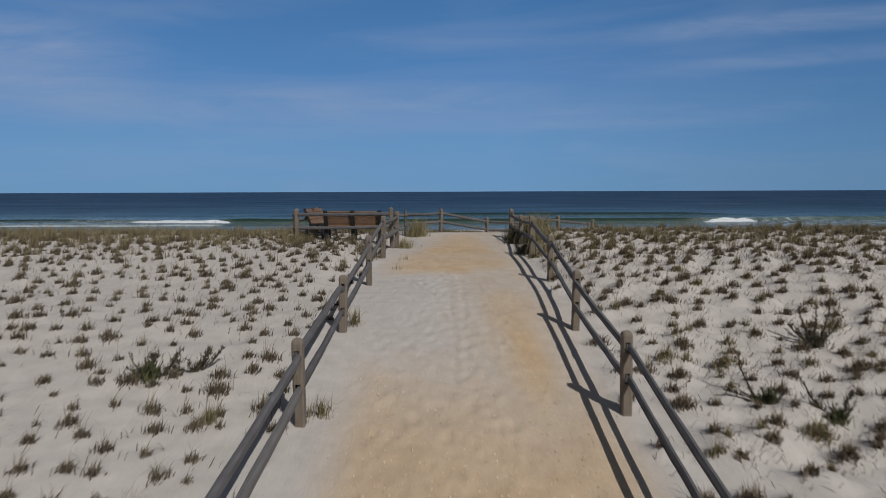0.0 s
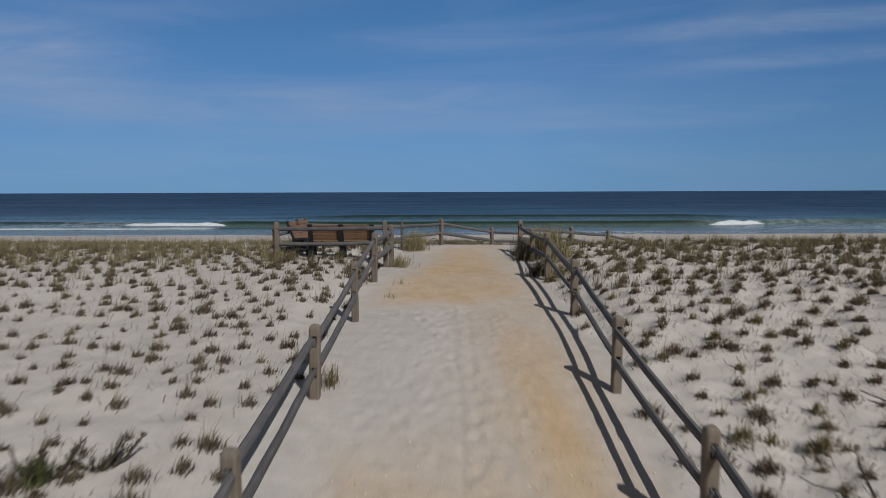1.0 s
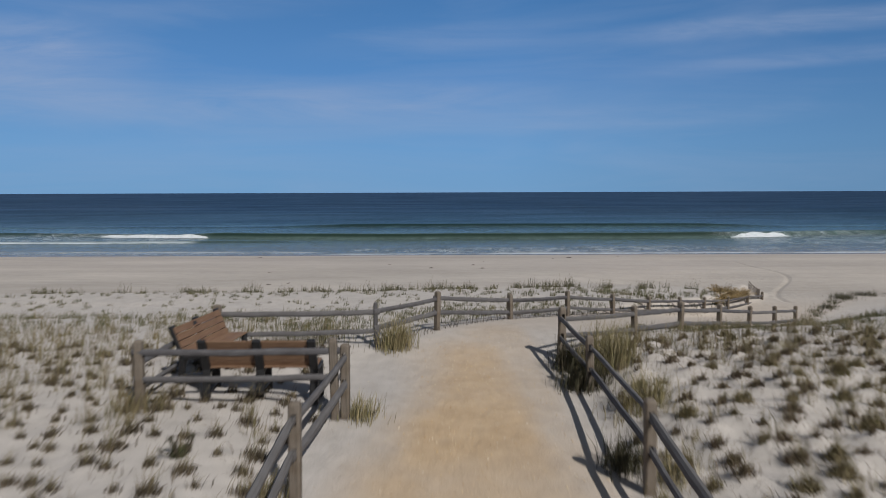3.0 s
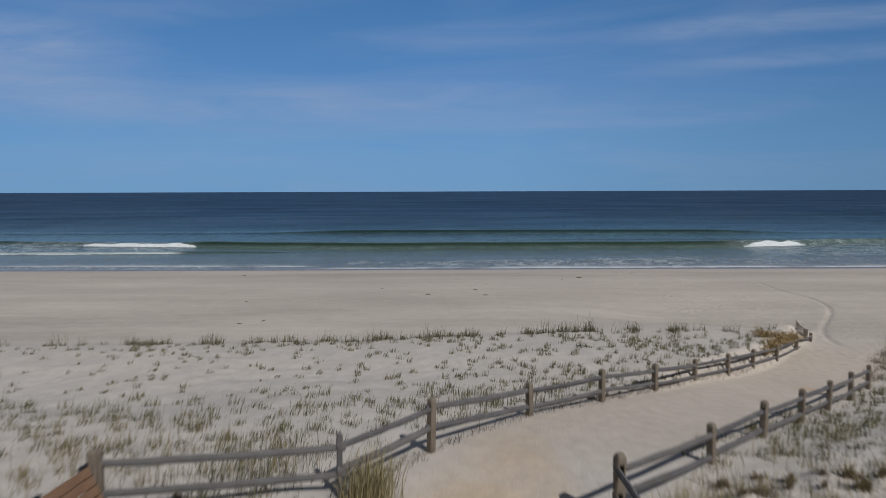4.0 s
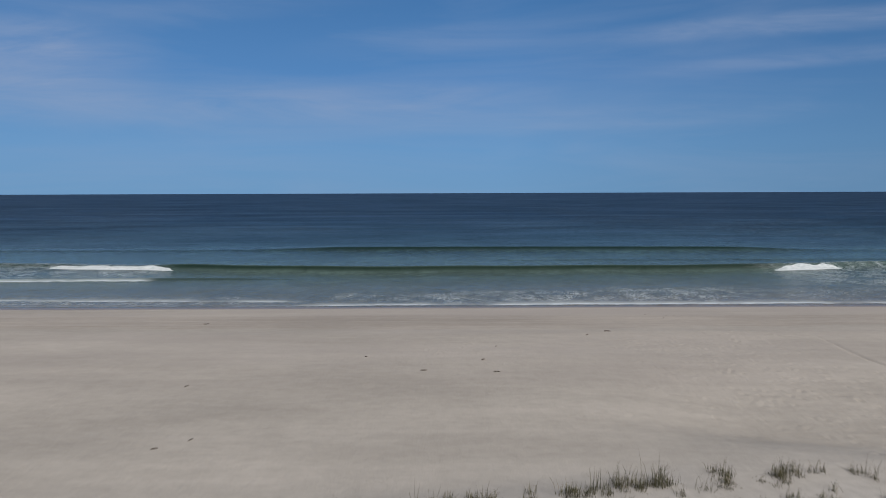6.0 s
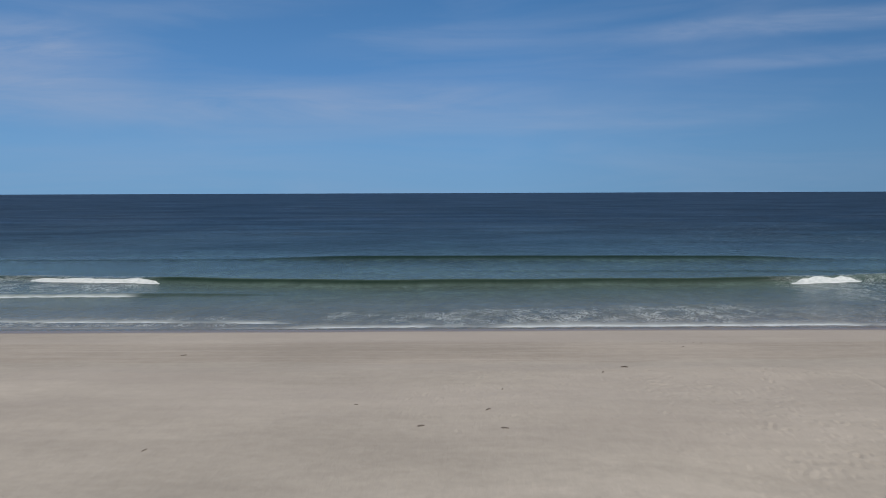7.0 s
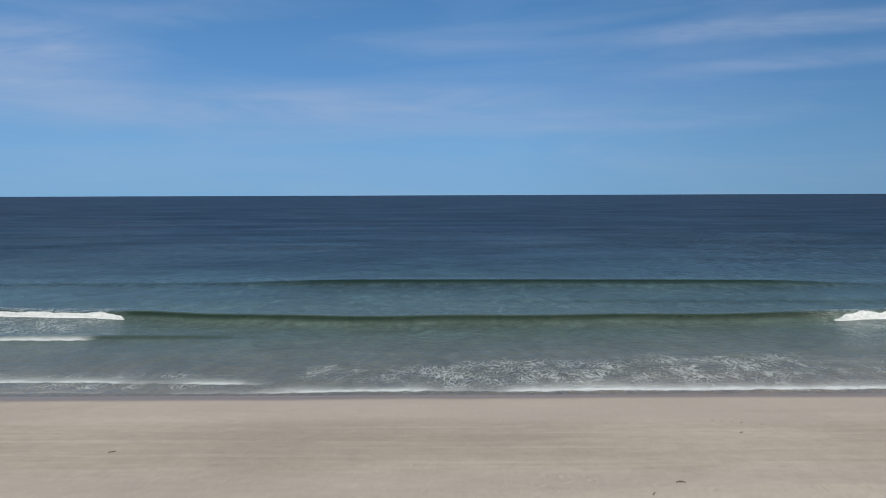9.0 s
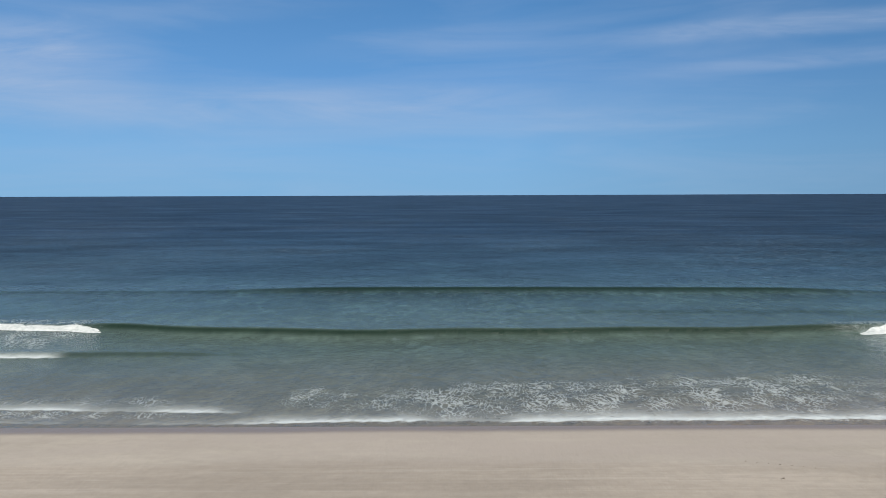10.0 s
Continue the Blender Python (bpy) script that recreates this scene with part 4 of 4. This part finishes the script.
left_size = np.clip(gr.lognormal(-0.24, 0.30, len(left_xy)), 0.3, 1.7)
right_size = np.clip(gr.lognormal(-0.18, 0.30, len(right_xy)), 0.35, 1.9)
cushions(left_xy, left_size, 75, 9, 41, (0.7, 0.15), GRASS_DEAD, ("planted tufts of dry brown dune grass in sand", "thin straw blades standing over the planted tufts"))
pale = gr.random(len(right_xy)) < 0.22
cushions(right_xy[pale], right_size[pale], 70, 16, 241, (0.45, 0.1), GRASS_CREST, ("straw-coloured tufts of dune grass in sand", "long straw blades over the pale tufts"))
cushions(right_xy[~pale], right_size[~pale], 105, 9, 141, (0.45, 0.1), GRASS_BROWN, ("dense tufts of dry brown dune grass in sand", "thin straw blades standing over the dense tufts"))
crest_xy = np.concatenate([scatter(-30, -2.0, 17.5, 31.5, 0.46, 33, keep=crest_keep), scatter(2.5, 30, 17.5, 31.5, 0.46, 34, keep=crest_keep)])
grass("dune_grass", crest_xy, gr.uniform(0.55, 1.1, len(crest_xy)), 26, GRASS_CREST, "straw-coloured dune grass along the crest", 43, clump=0.07, short=0.45, top_lean=0.6, width=0.006)
slope_xy = scatter(-32, 16, 28.0, 44.5, 0.40, 35, keep=slope_keep)
meadow_xy = slope_xy[slope_xy[:, 1] < 32.8]
slope_xy = slope_xy[slope_xy[:, 1] >= 32.8]
grass("dune_grass", meadow_xy, gr.uniform(0.35, 0.7, len(meadow_xy)) * (0.75 + 0.3 * step(29, 32, meadow_xy[:, 1])), 32, GRASS_GREEN, "green beach grass leaning in the wind behind the crest", 44, clump=0.09, short=0.35, top_lean=0.7, width=0.0065, wind=(0.9, 0.1))
grass("dune_grass", slope_xy, gr.uniform(0.25, 0.62, len(slope_xy)) * (0.75 + 0.35 * step(-4, 5, slope_xy[:, 0])), 26, GRASS_GREEN, "sparse green beach grass on the seaward slope", 47, clump=0.065, short=0.35, top_lean=0.7, width=0.0075, wind=(0.9, 0.1))
along = gr.uniform(0.05, 1.35, 120)
hump_xy = np.stack([np.interp(along, [0, 1, 1.6], [16.0, 23.4, 32.0]) + gr.normal(0, 0.2, 120), np.interp(along, [0, 1, 1.6], [39.0, 47.0, 48.0]) + gr.normal(0, 0.2, 120)], 1)
grass("dune_grass", hump_xy, gr.lognormal(-0.5, 0.45, 120).clip(0.25, 1.2), 30, GRASS_RIM, "row of green grass at the dune foot beside the exit", 46, short=0.6)
rim_xy = scatter(-45, 16, 37.0, 45.5, 0.23, 36, keep=rim_keep)
grass("dune_grass", rim_xy, gr.lognormal(-0.42, 0.4, len(rim_xy)).clip(0.25, 1.4) * (1 + 0.25 * step(-2, 8, rim_xy[:, 0])), 30, GRASS_RIM, "row of short green grass at the dune foot", 45, clump=0.07, short=0.6, top_lean=0.8, width=0.0075)


def grass_clump(x, y, wide, tall, count, material, label, seed, lean=0.9):
    """One large clump of long blades."""
    r = np.random.default_rng(seed)
    g = hz(x, y)
    off = r.normal(0, wide * 0.28, (count, 2))
    z = height(x + off[:, 0], y + off[:, 1]) - g - 0.02
    roots = np.concatenate([off, z[:, None]], 1)
    L = tall * r.uniform(0.55, 1.25, count)
    ob = thing("grass_clump", (x, y, g), label, "grass", "large grass clumps by the fences")
    me = grass_mesh("grass_blade_mass", roots, L, r.uniform(0.08, lean, count), 1.0, 0.006, material, seed, (0.5, 0.0))
    bl = tagged(new("grass_blade_mass", me), kind="stuff")
    bl.parent = ob
    return ob


CLUMPS = [(-1.1, 26.5, 0.75, 0.8, 560, STRAW, "tall straw-green grass clump against the fence post"),
          (-1.35, 22.3, 0.6, 0.42, 220, STRAW, "green and straw grass clump at the fence corner"),
          (3.45, 24.7, 1.0, 1.0, 900, STRAW, "large straw-coloured grass clump behind the fence"),
          (3.35, 22.2, 0.9, 0.6, 380, STRAW, "straw grass clump beside the rail fence"),
          (3.0, 20.0, 0.7, 0.45, 240, STRAW, "straw grass clump beside the rail fence"),
          (2.75, 23.8, 0.8, 0.6, 640, LEAF_DARK, "dark green grass clump under the fence rails"),
          (2.72, 25.0, 0.6, 0.62, 560, LEAF_DARK, "dark green grass clump at the corner post"),
          (2.5, 20.4, 0.5, 0.5, 320, LEAF_DARK, "dark green grass clump under the fence rails"),
          (-1.75, 12.75, 0.28, 0.34, 80, GRASS_CREST, "dry straw grass tuft at a fence post"),
          (-1.74, 9.5, 0.3, 0.3, 70, GRASS_CREST, "dry straw grass tuft at a fence post"),
          (-3.1, 9.15, 0.16, 0.3, 60, GRASS_CREST, "dry straw grass tuft in the sand"),
          (-5.0, 22.0, 0.9, 0.45, 280, GRASS_CREST, "straw grass clump at the bench fence post"),
          (-3.3, 27.2, 2.8, 0.36, 800, GRASS_GREEN, "green grass growing behind the bench fence"),
          (22.6, 46.1, 1.2, 0.36, 380, LEAF_DARK, "dark green grass clump at the dune foot"),
          (24.6, 47.2, 1.3, 0.32, 320, LEAF_DARK, "dark green grass clump at the dune foot"),
          (19.8, 43.1, 0.8, 0.32, 200, LEAF_DARK, "dark green grass clump at the dune foot"),
          (-1.3, 17.9, 0.3, 0.2, 18, STRAW, "thin grass wisp at the edge of the walkway"),
          (-1.15, 19.3, 0.3, 0.2, 15, STRAW, "thin grass wisp at the edge of the walkway"),
          (-2.2, 19.6, 0.5, 0.42, 150, GRASS_CREST, "straw grass clump leaning beside the fence")]
for i, (x, y, wide, tall, n, mat, lab) in enumerate(CLUMPS):
    grass_clump(x, y, wide, tall, n, mat, lab, 60 + i)


# ---- dead blades lying about ----
def litter(name, xs, ys, label, seed, lengths=(0.10, 0.32)):
    r = np.random.default_rng(seed)
    n = len(xs)
    roots = np.stack([xs, ys, height(xs, ys) + 0.012], 1)
    me = grass_mesh(name, roots, r.uniform(*lengths, n), np.full(n, 1.08) + r.normal(0, 0.06, n), 1.0, 0.0045, GRASS_DEAD, seed, (0.5, 0.2))
    return tagged(new(name, me), label, "dry grass", kind="stuff")


def strewn(centres, per, seed, wide=0.22):
    r = np.random.default_rng(seed)
    xy = np.repeat(centres, per, axis=0) + r.normal(0, wide, (len(centres) * per, 2)) * np.array([1.3, 0.7])
    xy = xy[track_distance(xy[:, 0], xy[:, 1]) > 2.2]
    return xy[:, 0], xy[:, 1]


litter("dry_grass_litter", *strewn(right_xy, 15, 71, 0.28), "dead grass blades strewn between the tufts", 72)
litter("dry_grass_litter", *strewn(left_xy, 3, 73, 0.2), "dead grass blades strewn between the tufts", 74)


def caught(posts, count, seed):
    """Places along a fence line where blown stems catch under the lowest rail."""
    r = np.random.default_rng(seed)
    p = np.array([q[:2] for q in posts])
    i = r.integers(0, len(p) - 1, count)
    t = r.random(count)[:, None]
    return (p[i] * (1 - t) + p[i + 1] * t + r.normal(0, 0.09, (count, 2))).T


litter("fence_litter", *caught(SEA_POSTS[:8], 900, 75), "dark dry stems caught under the lowest rail", 76, (0.12, 0.4))


# ---- shrubs ----
BUSH = blades("bush_leaf", (0.0, (0.13, 0.12, 0.05)), (0.25, (0.46, 0.31, 0.14)), (0.7, (0.62, 0.45, 0.22)), (1.0, (0.24, 0.21, 0.09)))


def shrub(x, y, wide, tall, stems, label, seed, leaf=LEAF_DARK, leaves=50, droop=0.4, leaf_wide=0.006, puff=0.02, base=0, arms=(), heart=LEAF_GREEN):
    """stems: how many grow at random; arms: reach along x and y, rise and bow of single brushy branches; base: blades in the heart of the bush."""
    r = random.Random(seed)
    ob = thing("shrub", (x, y, hz(x, y)), label, "shrub", "low shrubs on the dune")
    roots, lens, leans = [], [], []
    lines = []
    for k in range(stems):
        a = r.uniform(0, 2 * math.pi)
        reach = wide * r.uniform(0.12, 0.55)
        lines.append((math.cos(a) * reach, math.sin(a) * reach, tall * r.uniform(0.45, 1.1), droop, leaves, 0.024))
    for dx, dy, rise, bow in arms:
        lines.append((dx, dy, rise, bow, 3 * leaves, 0.03))
    for dx, dy, rise, bow, many, thick in lines:
        bm = bmesh.new()
        pts = []
        for i in range(7):
            t = i / 6
            pts.append(Vector((dx * t ** 0.8 + r.uniform(-0.02, 0.02), dy * t ** 0.8 + r.uniform(-0.02, 0.02), rise * t ** (1 + bow) - 0.04)))
        rings = []
        for i, p in enumerate(pts):
            rad = thick * (1 - 0.75 * i / 6)
            rings.append([(p.x + rad * math.cos(q * 1.2566), p.y + rad * math.sin(q * 1.2566), p.z) for q in range(5)])
        loft(bm, rings)
        part("stem", bm, STEM, ob)
        for _ in range(many):
            t = r.uniform(0.15, 1.0) * 5.999
            i = int(t)
            p = pts[i].lerp(pts[i + 1], t - i)
            roots.append((p.x + r.gauss(0, puff), p.y + r.gauss(0, puff), p.z - abs(r.gauss(0, abs(puff - 0.015)))))
            lens.append(r.uniform(0.04, 0.10))
            leans.append(r.uniform(0.3, 1.2))
    me = grass_mesh("foliage", np.array(roots), np.array(lens), np.array(leans), 1.0, leaf_wide, leaf, seed, (0, 0))
    lv = tagged(new("foliage", me), kind="stuff")
    lv.parent = ob
    if base:
        g = np.random.default_rng(seed)
        q, a = wide * 0.13 * np.abs(g.normal(0, 0.8, base)), g.uniform(0, 2 * np.pi, base)
        low = np.stack([q * np.cos(a), q * np.sin(a), np.full(base, -0.02)], 1)
        me = grass_mesh("leaf_mass", low, tall * g.uniform(0.3, 0.85, base), g.uniform(0.1, 0.9, base), 1.0, leaf_wide * 1.2, heart, seed + 1, (0, 0))
        lv = tagged(new("leaf_mass", me), "short green leaves in the heart", kind="stuff")
        lv.parent = ob
    return ob


SHRUBS = [(-4.4, 10.35, 0.8, 0.42, 5, LEAF_GREEN, 330, ((0.36, 0.1, 0.36, 0.2), (0.02, 0.1, 0.38, 0.1), (0.42, 0.2, 0.46, 0.3)), "low green shrub with brushy twigs in bare sand"),
          (-3.85, 10.6, 0.6, 0.3, 3, LEAF_DARK, 40, ((0.4, 0.2, 0.36, 0.2), (0.25, 0.05, 0.42, 0.0), (-0.35, 0.0, 0.12, 0.1)), "small sprawling shrub with bare twigs"),
          (6.75, 12.4, 0.9, 0.4, 5, LEAF_DARK, 200, ((-0.5, 0.1, 0.42, 0.0), (-0.25, 0.15, 0.72, 0.5), (0.02, 0.1, 0.75, 0.3), (0.28, 0.1, 0.72, 0.6), (0.45, 0.05, 0.5, 0.2)), "dark twiggy shrub with upright stems in sand"),
          (4.75, 10.25, 0.7, 0.4, 3, LEAF_GREEN, 190, ((-0.38, 0.25, 0.75, 0.8), (-0.62, 0.1, 0.22, -0.4), (-0.3, 0.0, 0.16, -0.2)), "small dark shrub with one tall stem"),
          (5.45, 9.75, 0.7, 0.36, 4, LEAF_GREEN, 170, ((-0.35, 0.35, 0.55, 0.2), (0.25, 0.1, 0.42, -0.4), (-0.55, 0.15, 0.2, -0.2)), "low dark shrub with bent twigs"),
          (-3.55, 20.3, 0.5, 0.3, 4, LEAF_GREEN, 60, ((0.15, 0.1, 0.3, 0.1), (-0.15, 0.05, 0.3, 0.1)), "small dark green plant in the sand")]
for i, (x, y, w, t, n, mat, base, arms, lab) in enumerate(SHRUBS):
    shrub(x, y, w, t, n, lab, 90 + i, leaf=LEAF_DARK, heart=mat, leaves=26, droop=0.2, leaf_wide=0.0075, base=base, arms=arms)
for i, (x, y, w, t, n) in enumerate(((13.5, 41.8, 0.8, 0.3, 9), (14.2, 42.6, 1.1, 0.42, 16), (14.9, 43.3, 1.3, 0.55, 24), (15.5, 43.9, 1.3, 0.52, 24), (16.2, 44.6, 1.0, 0.4, 16),
                                     (14.4, 43.5, 1.1, 0.42, 14))):
    shrub(x, y, w, t, n, "yellow-brown bush at the end of the dune", 99 + i, leaf=BUSH, leaves=85, droop=-0.1, leaf_wide=0.010, puff=0.085)


# ---- picket sand fence at the mouth of the walkway ----
def sand_fence(x0, y0, x1, y1, n, label):
    ob = thing("sand_fence", (x0, y0, hz(x0, y0)), label, "fence")
    inv = ob.matrix_world.inverted()
    for i in range(n):
        t = i / (n - 1)
        x, y = x0 + (x1 - x0) * t, y0 + (y1 - y0) * t
        bm = bmesh.new()
        wide = 0.02 if i < n - 2 else 0.06
        block(bm, -wide, wide, -0.008, 0.008, -0.3, 0.44 + 0.08 * t, bevel=0.003)
        part("slat", bm, DRIFT, ob, m=inv @ pose(x, y, hz(x, y), 0, random.uniform(-4, 4), 20))
    for k in (0.15, 0.38):
        a, b = Vector((x0, y0, hz(x0, y0) + k)), Vector((x1, y1, hz(x1, y1) + k))
        bm = bmesh.new()
        block(bm, 0, (b - a).length, -0.004, 0.004, -0.004, 0.004, bevel=0)
        m = Matrix.Translation(a) @ (b - a).to_track_quat("X", "Z").to_matrix().to_4x4()
        part("wire", bm, IRON, ob, m=inv @ m)


sand_fence(16.95, 45.45, 17.8, 45.95, 10, "dark weathered picket sand fence at the dune end")


# ---- foam of the breaking waves ----
def breaker(x0, x1, label, seed, line, high=0.2, deep=1.9):
    """A rolling lump of white water along a wave's crest line."""
    xs = np.arange(x0, x1, 0.28)
    prof = np.linspace(0, 1, 13)
    gx, gp = np.meshgrid(xs, prof)
    taper = np.clip(np.minimum(gx - x0, x1 - gx) / 3.0, 0.03, 1) ** 0.7
    rough = fbm(gx * 1.3 + seed, gp * 6, 4)
    wob = 0.8 * (fbm(gx * 0.25 + seed, gx * 0, 2) - 0.5)
    yy = line(gx) - 1.9 + wob + gp * deep * (0.5 + 0.5 * taper) * (0.7 + 0.6 * fbm(gx * 0.4, gx * 0 + 5, 2))
    zz = sea_height(gx, yy) - 0.05 + taper * high * np.sin(np.pi * gp ** 0.65) * (0.35 + 0.9 * rough)
    nx, ny = len(xs), len(prof)
    i = np.arange(nx * ny).reshape(ny, nx)
    quads = np.stack([i[:-1, :-1], i[:-1, 1:], i[1:, 1:], i[1:, :-1]], -1).reshape(-1, 4)
    me = bpy.data.meshes.new("breaker_foam")
    me.from_pydata(np.stack([gx, yy, zz], -1).reshape(-1, 3).tolist(), [], quads.tolist())
    for p in me.polygons:
        p.use_smooth = True
    me.materials.append(FOAM)
    return tagged(new("breaker_foam", me), label, "foam", kind="stuff")


breaker(-60, -38.5, "white water of a wave breaking", 3.0, crest_line)
breaker(47, 59, "white water of a wave breaking", 9.0, crest_line)


# ---- shell grit and small things lying about ----
def grit(count, seed):
    r = np.random.default_rng(seed)
    x = r.uniform(-1.8, 2.5, count * 4)
    y = np.concatenate([r.uniform(6.5, 27.5, count * 2), r.uniform(6.5, 11.5, count), r.uniform(18, 26, count)])
    k = r.random(len(x)) < ochre(x, y) * 0.9 + 0.03
    x, y = x[k][:count], y[k][:count]
    n = len(x)
    s = np.abs(r.normal(0.003, 0.0045, n)) + 0.003
    a = r.uniform(0, 2 * np.pi, n)
    z = height(x, y)
    corner = np.array([(1, 0, 0), (0, 1, 0), (-1, 0, 0), (0, -1, 0), (0, 0, 0.7), (0, 0, -0.5)], float)
    v = np.zeros((n, 6, 3))
    ca, sa = np.cos(a)[:, None], np.sin(a)[:, None]
    st = r.uniform(0.5, 1.0, n)[:, None]
    v[:, :, 0] = x[:, None] + s[:, None] * (corner[:, 0] * ca - corner[:, 1] * sa * st)
    v[:, :, 1] = y[:, None] + s[:, None] * (corner[:, 0] * sa + corner[:, 1] * ca * st)
    v[:, :, 2] = z[:, None] + 0.012 + s[:, None] * corner[:, 2]
    tri = np.array([(0, 1, 4), (1, 2, 4), (2, 3, 4), (3, 0, 4), (1, 0, 5), (2, 1, 5), (3, 2, 5), (0, 3, 5)])
    f = (np.arange(n) * 6)[:, None, None] + tri[None]
    me = bpy.data.meshes.new("shell_grit")
    me.from_pydata(v.reshape(-1, 3).tolist(), [], f.reshape(-1, 3).tolist())
    me.materials.append(SHELL)
    return tagged(new("shell_grit", me), "yellow and white shell grit strewn on the walkway", "shell grit", kind="stuff")


grit(5000, 5)


def driftwood(x, y, length, turn, seed, label):
    r = random.Random(seed)
    bm = bmesh.new()
    rings = []
    for i in range(7):
        t = i / 6
        rad = length * 0.07 * (0.4 + math.sin(math.pi * (0.15 + 0.75 * t))) * r.uniform(0.8, 1.2)
        cy, cz = 0.06 * length * math.sin(4 * t + seed), rad * 0.6
        rings.append([((t - 0.5) * length, cy + rad * math.cos(q * math.pi / 3), cz + rad * math.sin(q * math.pi / 3)) for q in range(6)])
    loft(bm, rings)
    ob = new("driftwood", mesh_of("driftwood", bm, DRIFT, True))
    ob.matrix_world = pose(x, y, hz(x, y), 0, 0, turn)
    return tagged(ob, label, "driftwood", "driftwood on the beach")


BITS = [(11.7, 67.8, 0.45, 4), (10.0, 66.6, 0.3, 60), (-18.1, 72.4, 0.4, 35), (-0.8, 57.2, 0.35, 10), (3.0, 56.9, 0.35, -20), (2.45, 59.4, 0.3, 30),
        (-12.1, 54.5, 0.25, 70), (3.5, 63.0, 0.25, 80), (-4.2, 60.3, 0.2, 15), (18.5, 75.6, 0.25, 20), (-9.0, 47.5, 0.25, 60), (-9.9, 46.6, 0.25, 20)]
# a row of footprints, stood in for by tiny dark driftwood shapes
BITS += [(17.9 + 0.55 * i, 78.3 - 0.19 * i, 0.13, 40 * i) for i in range(7)]
for i, (x, y, l, t) in enumerate(BITS):
    driftwood(x, y, l, t, i, "small dark piece of driftwood or stand-in footprint on dry beach sand")
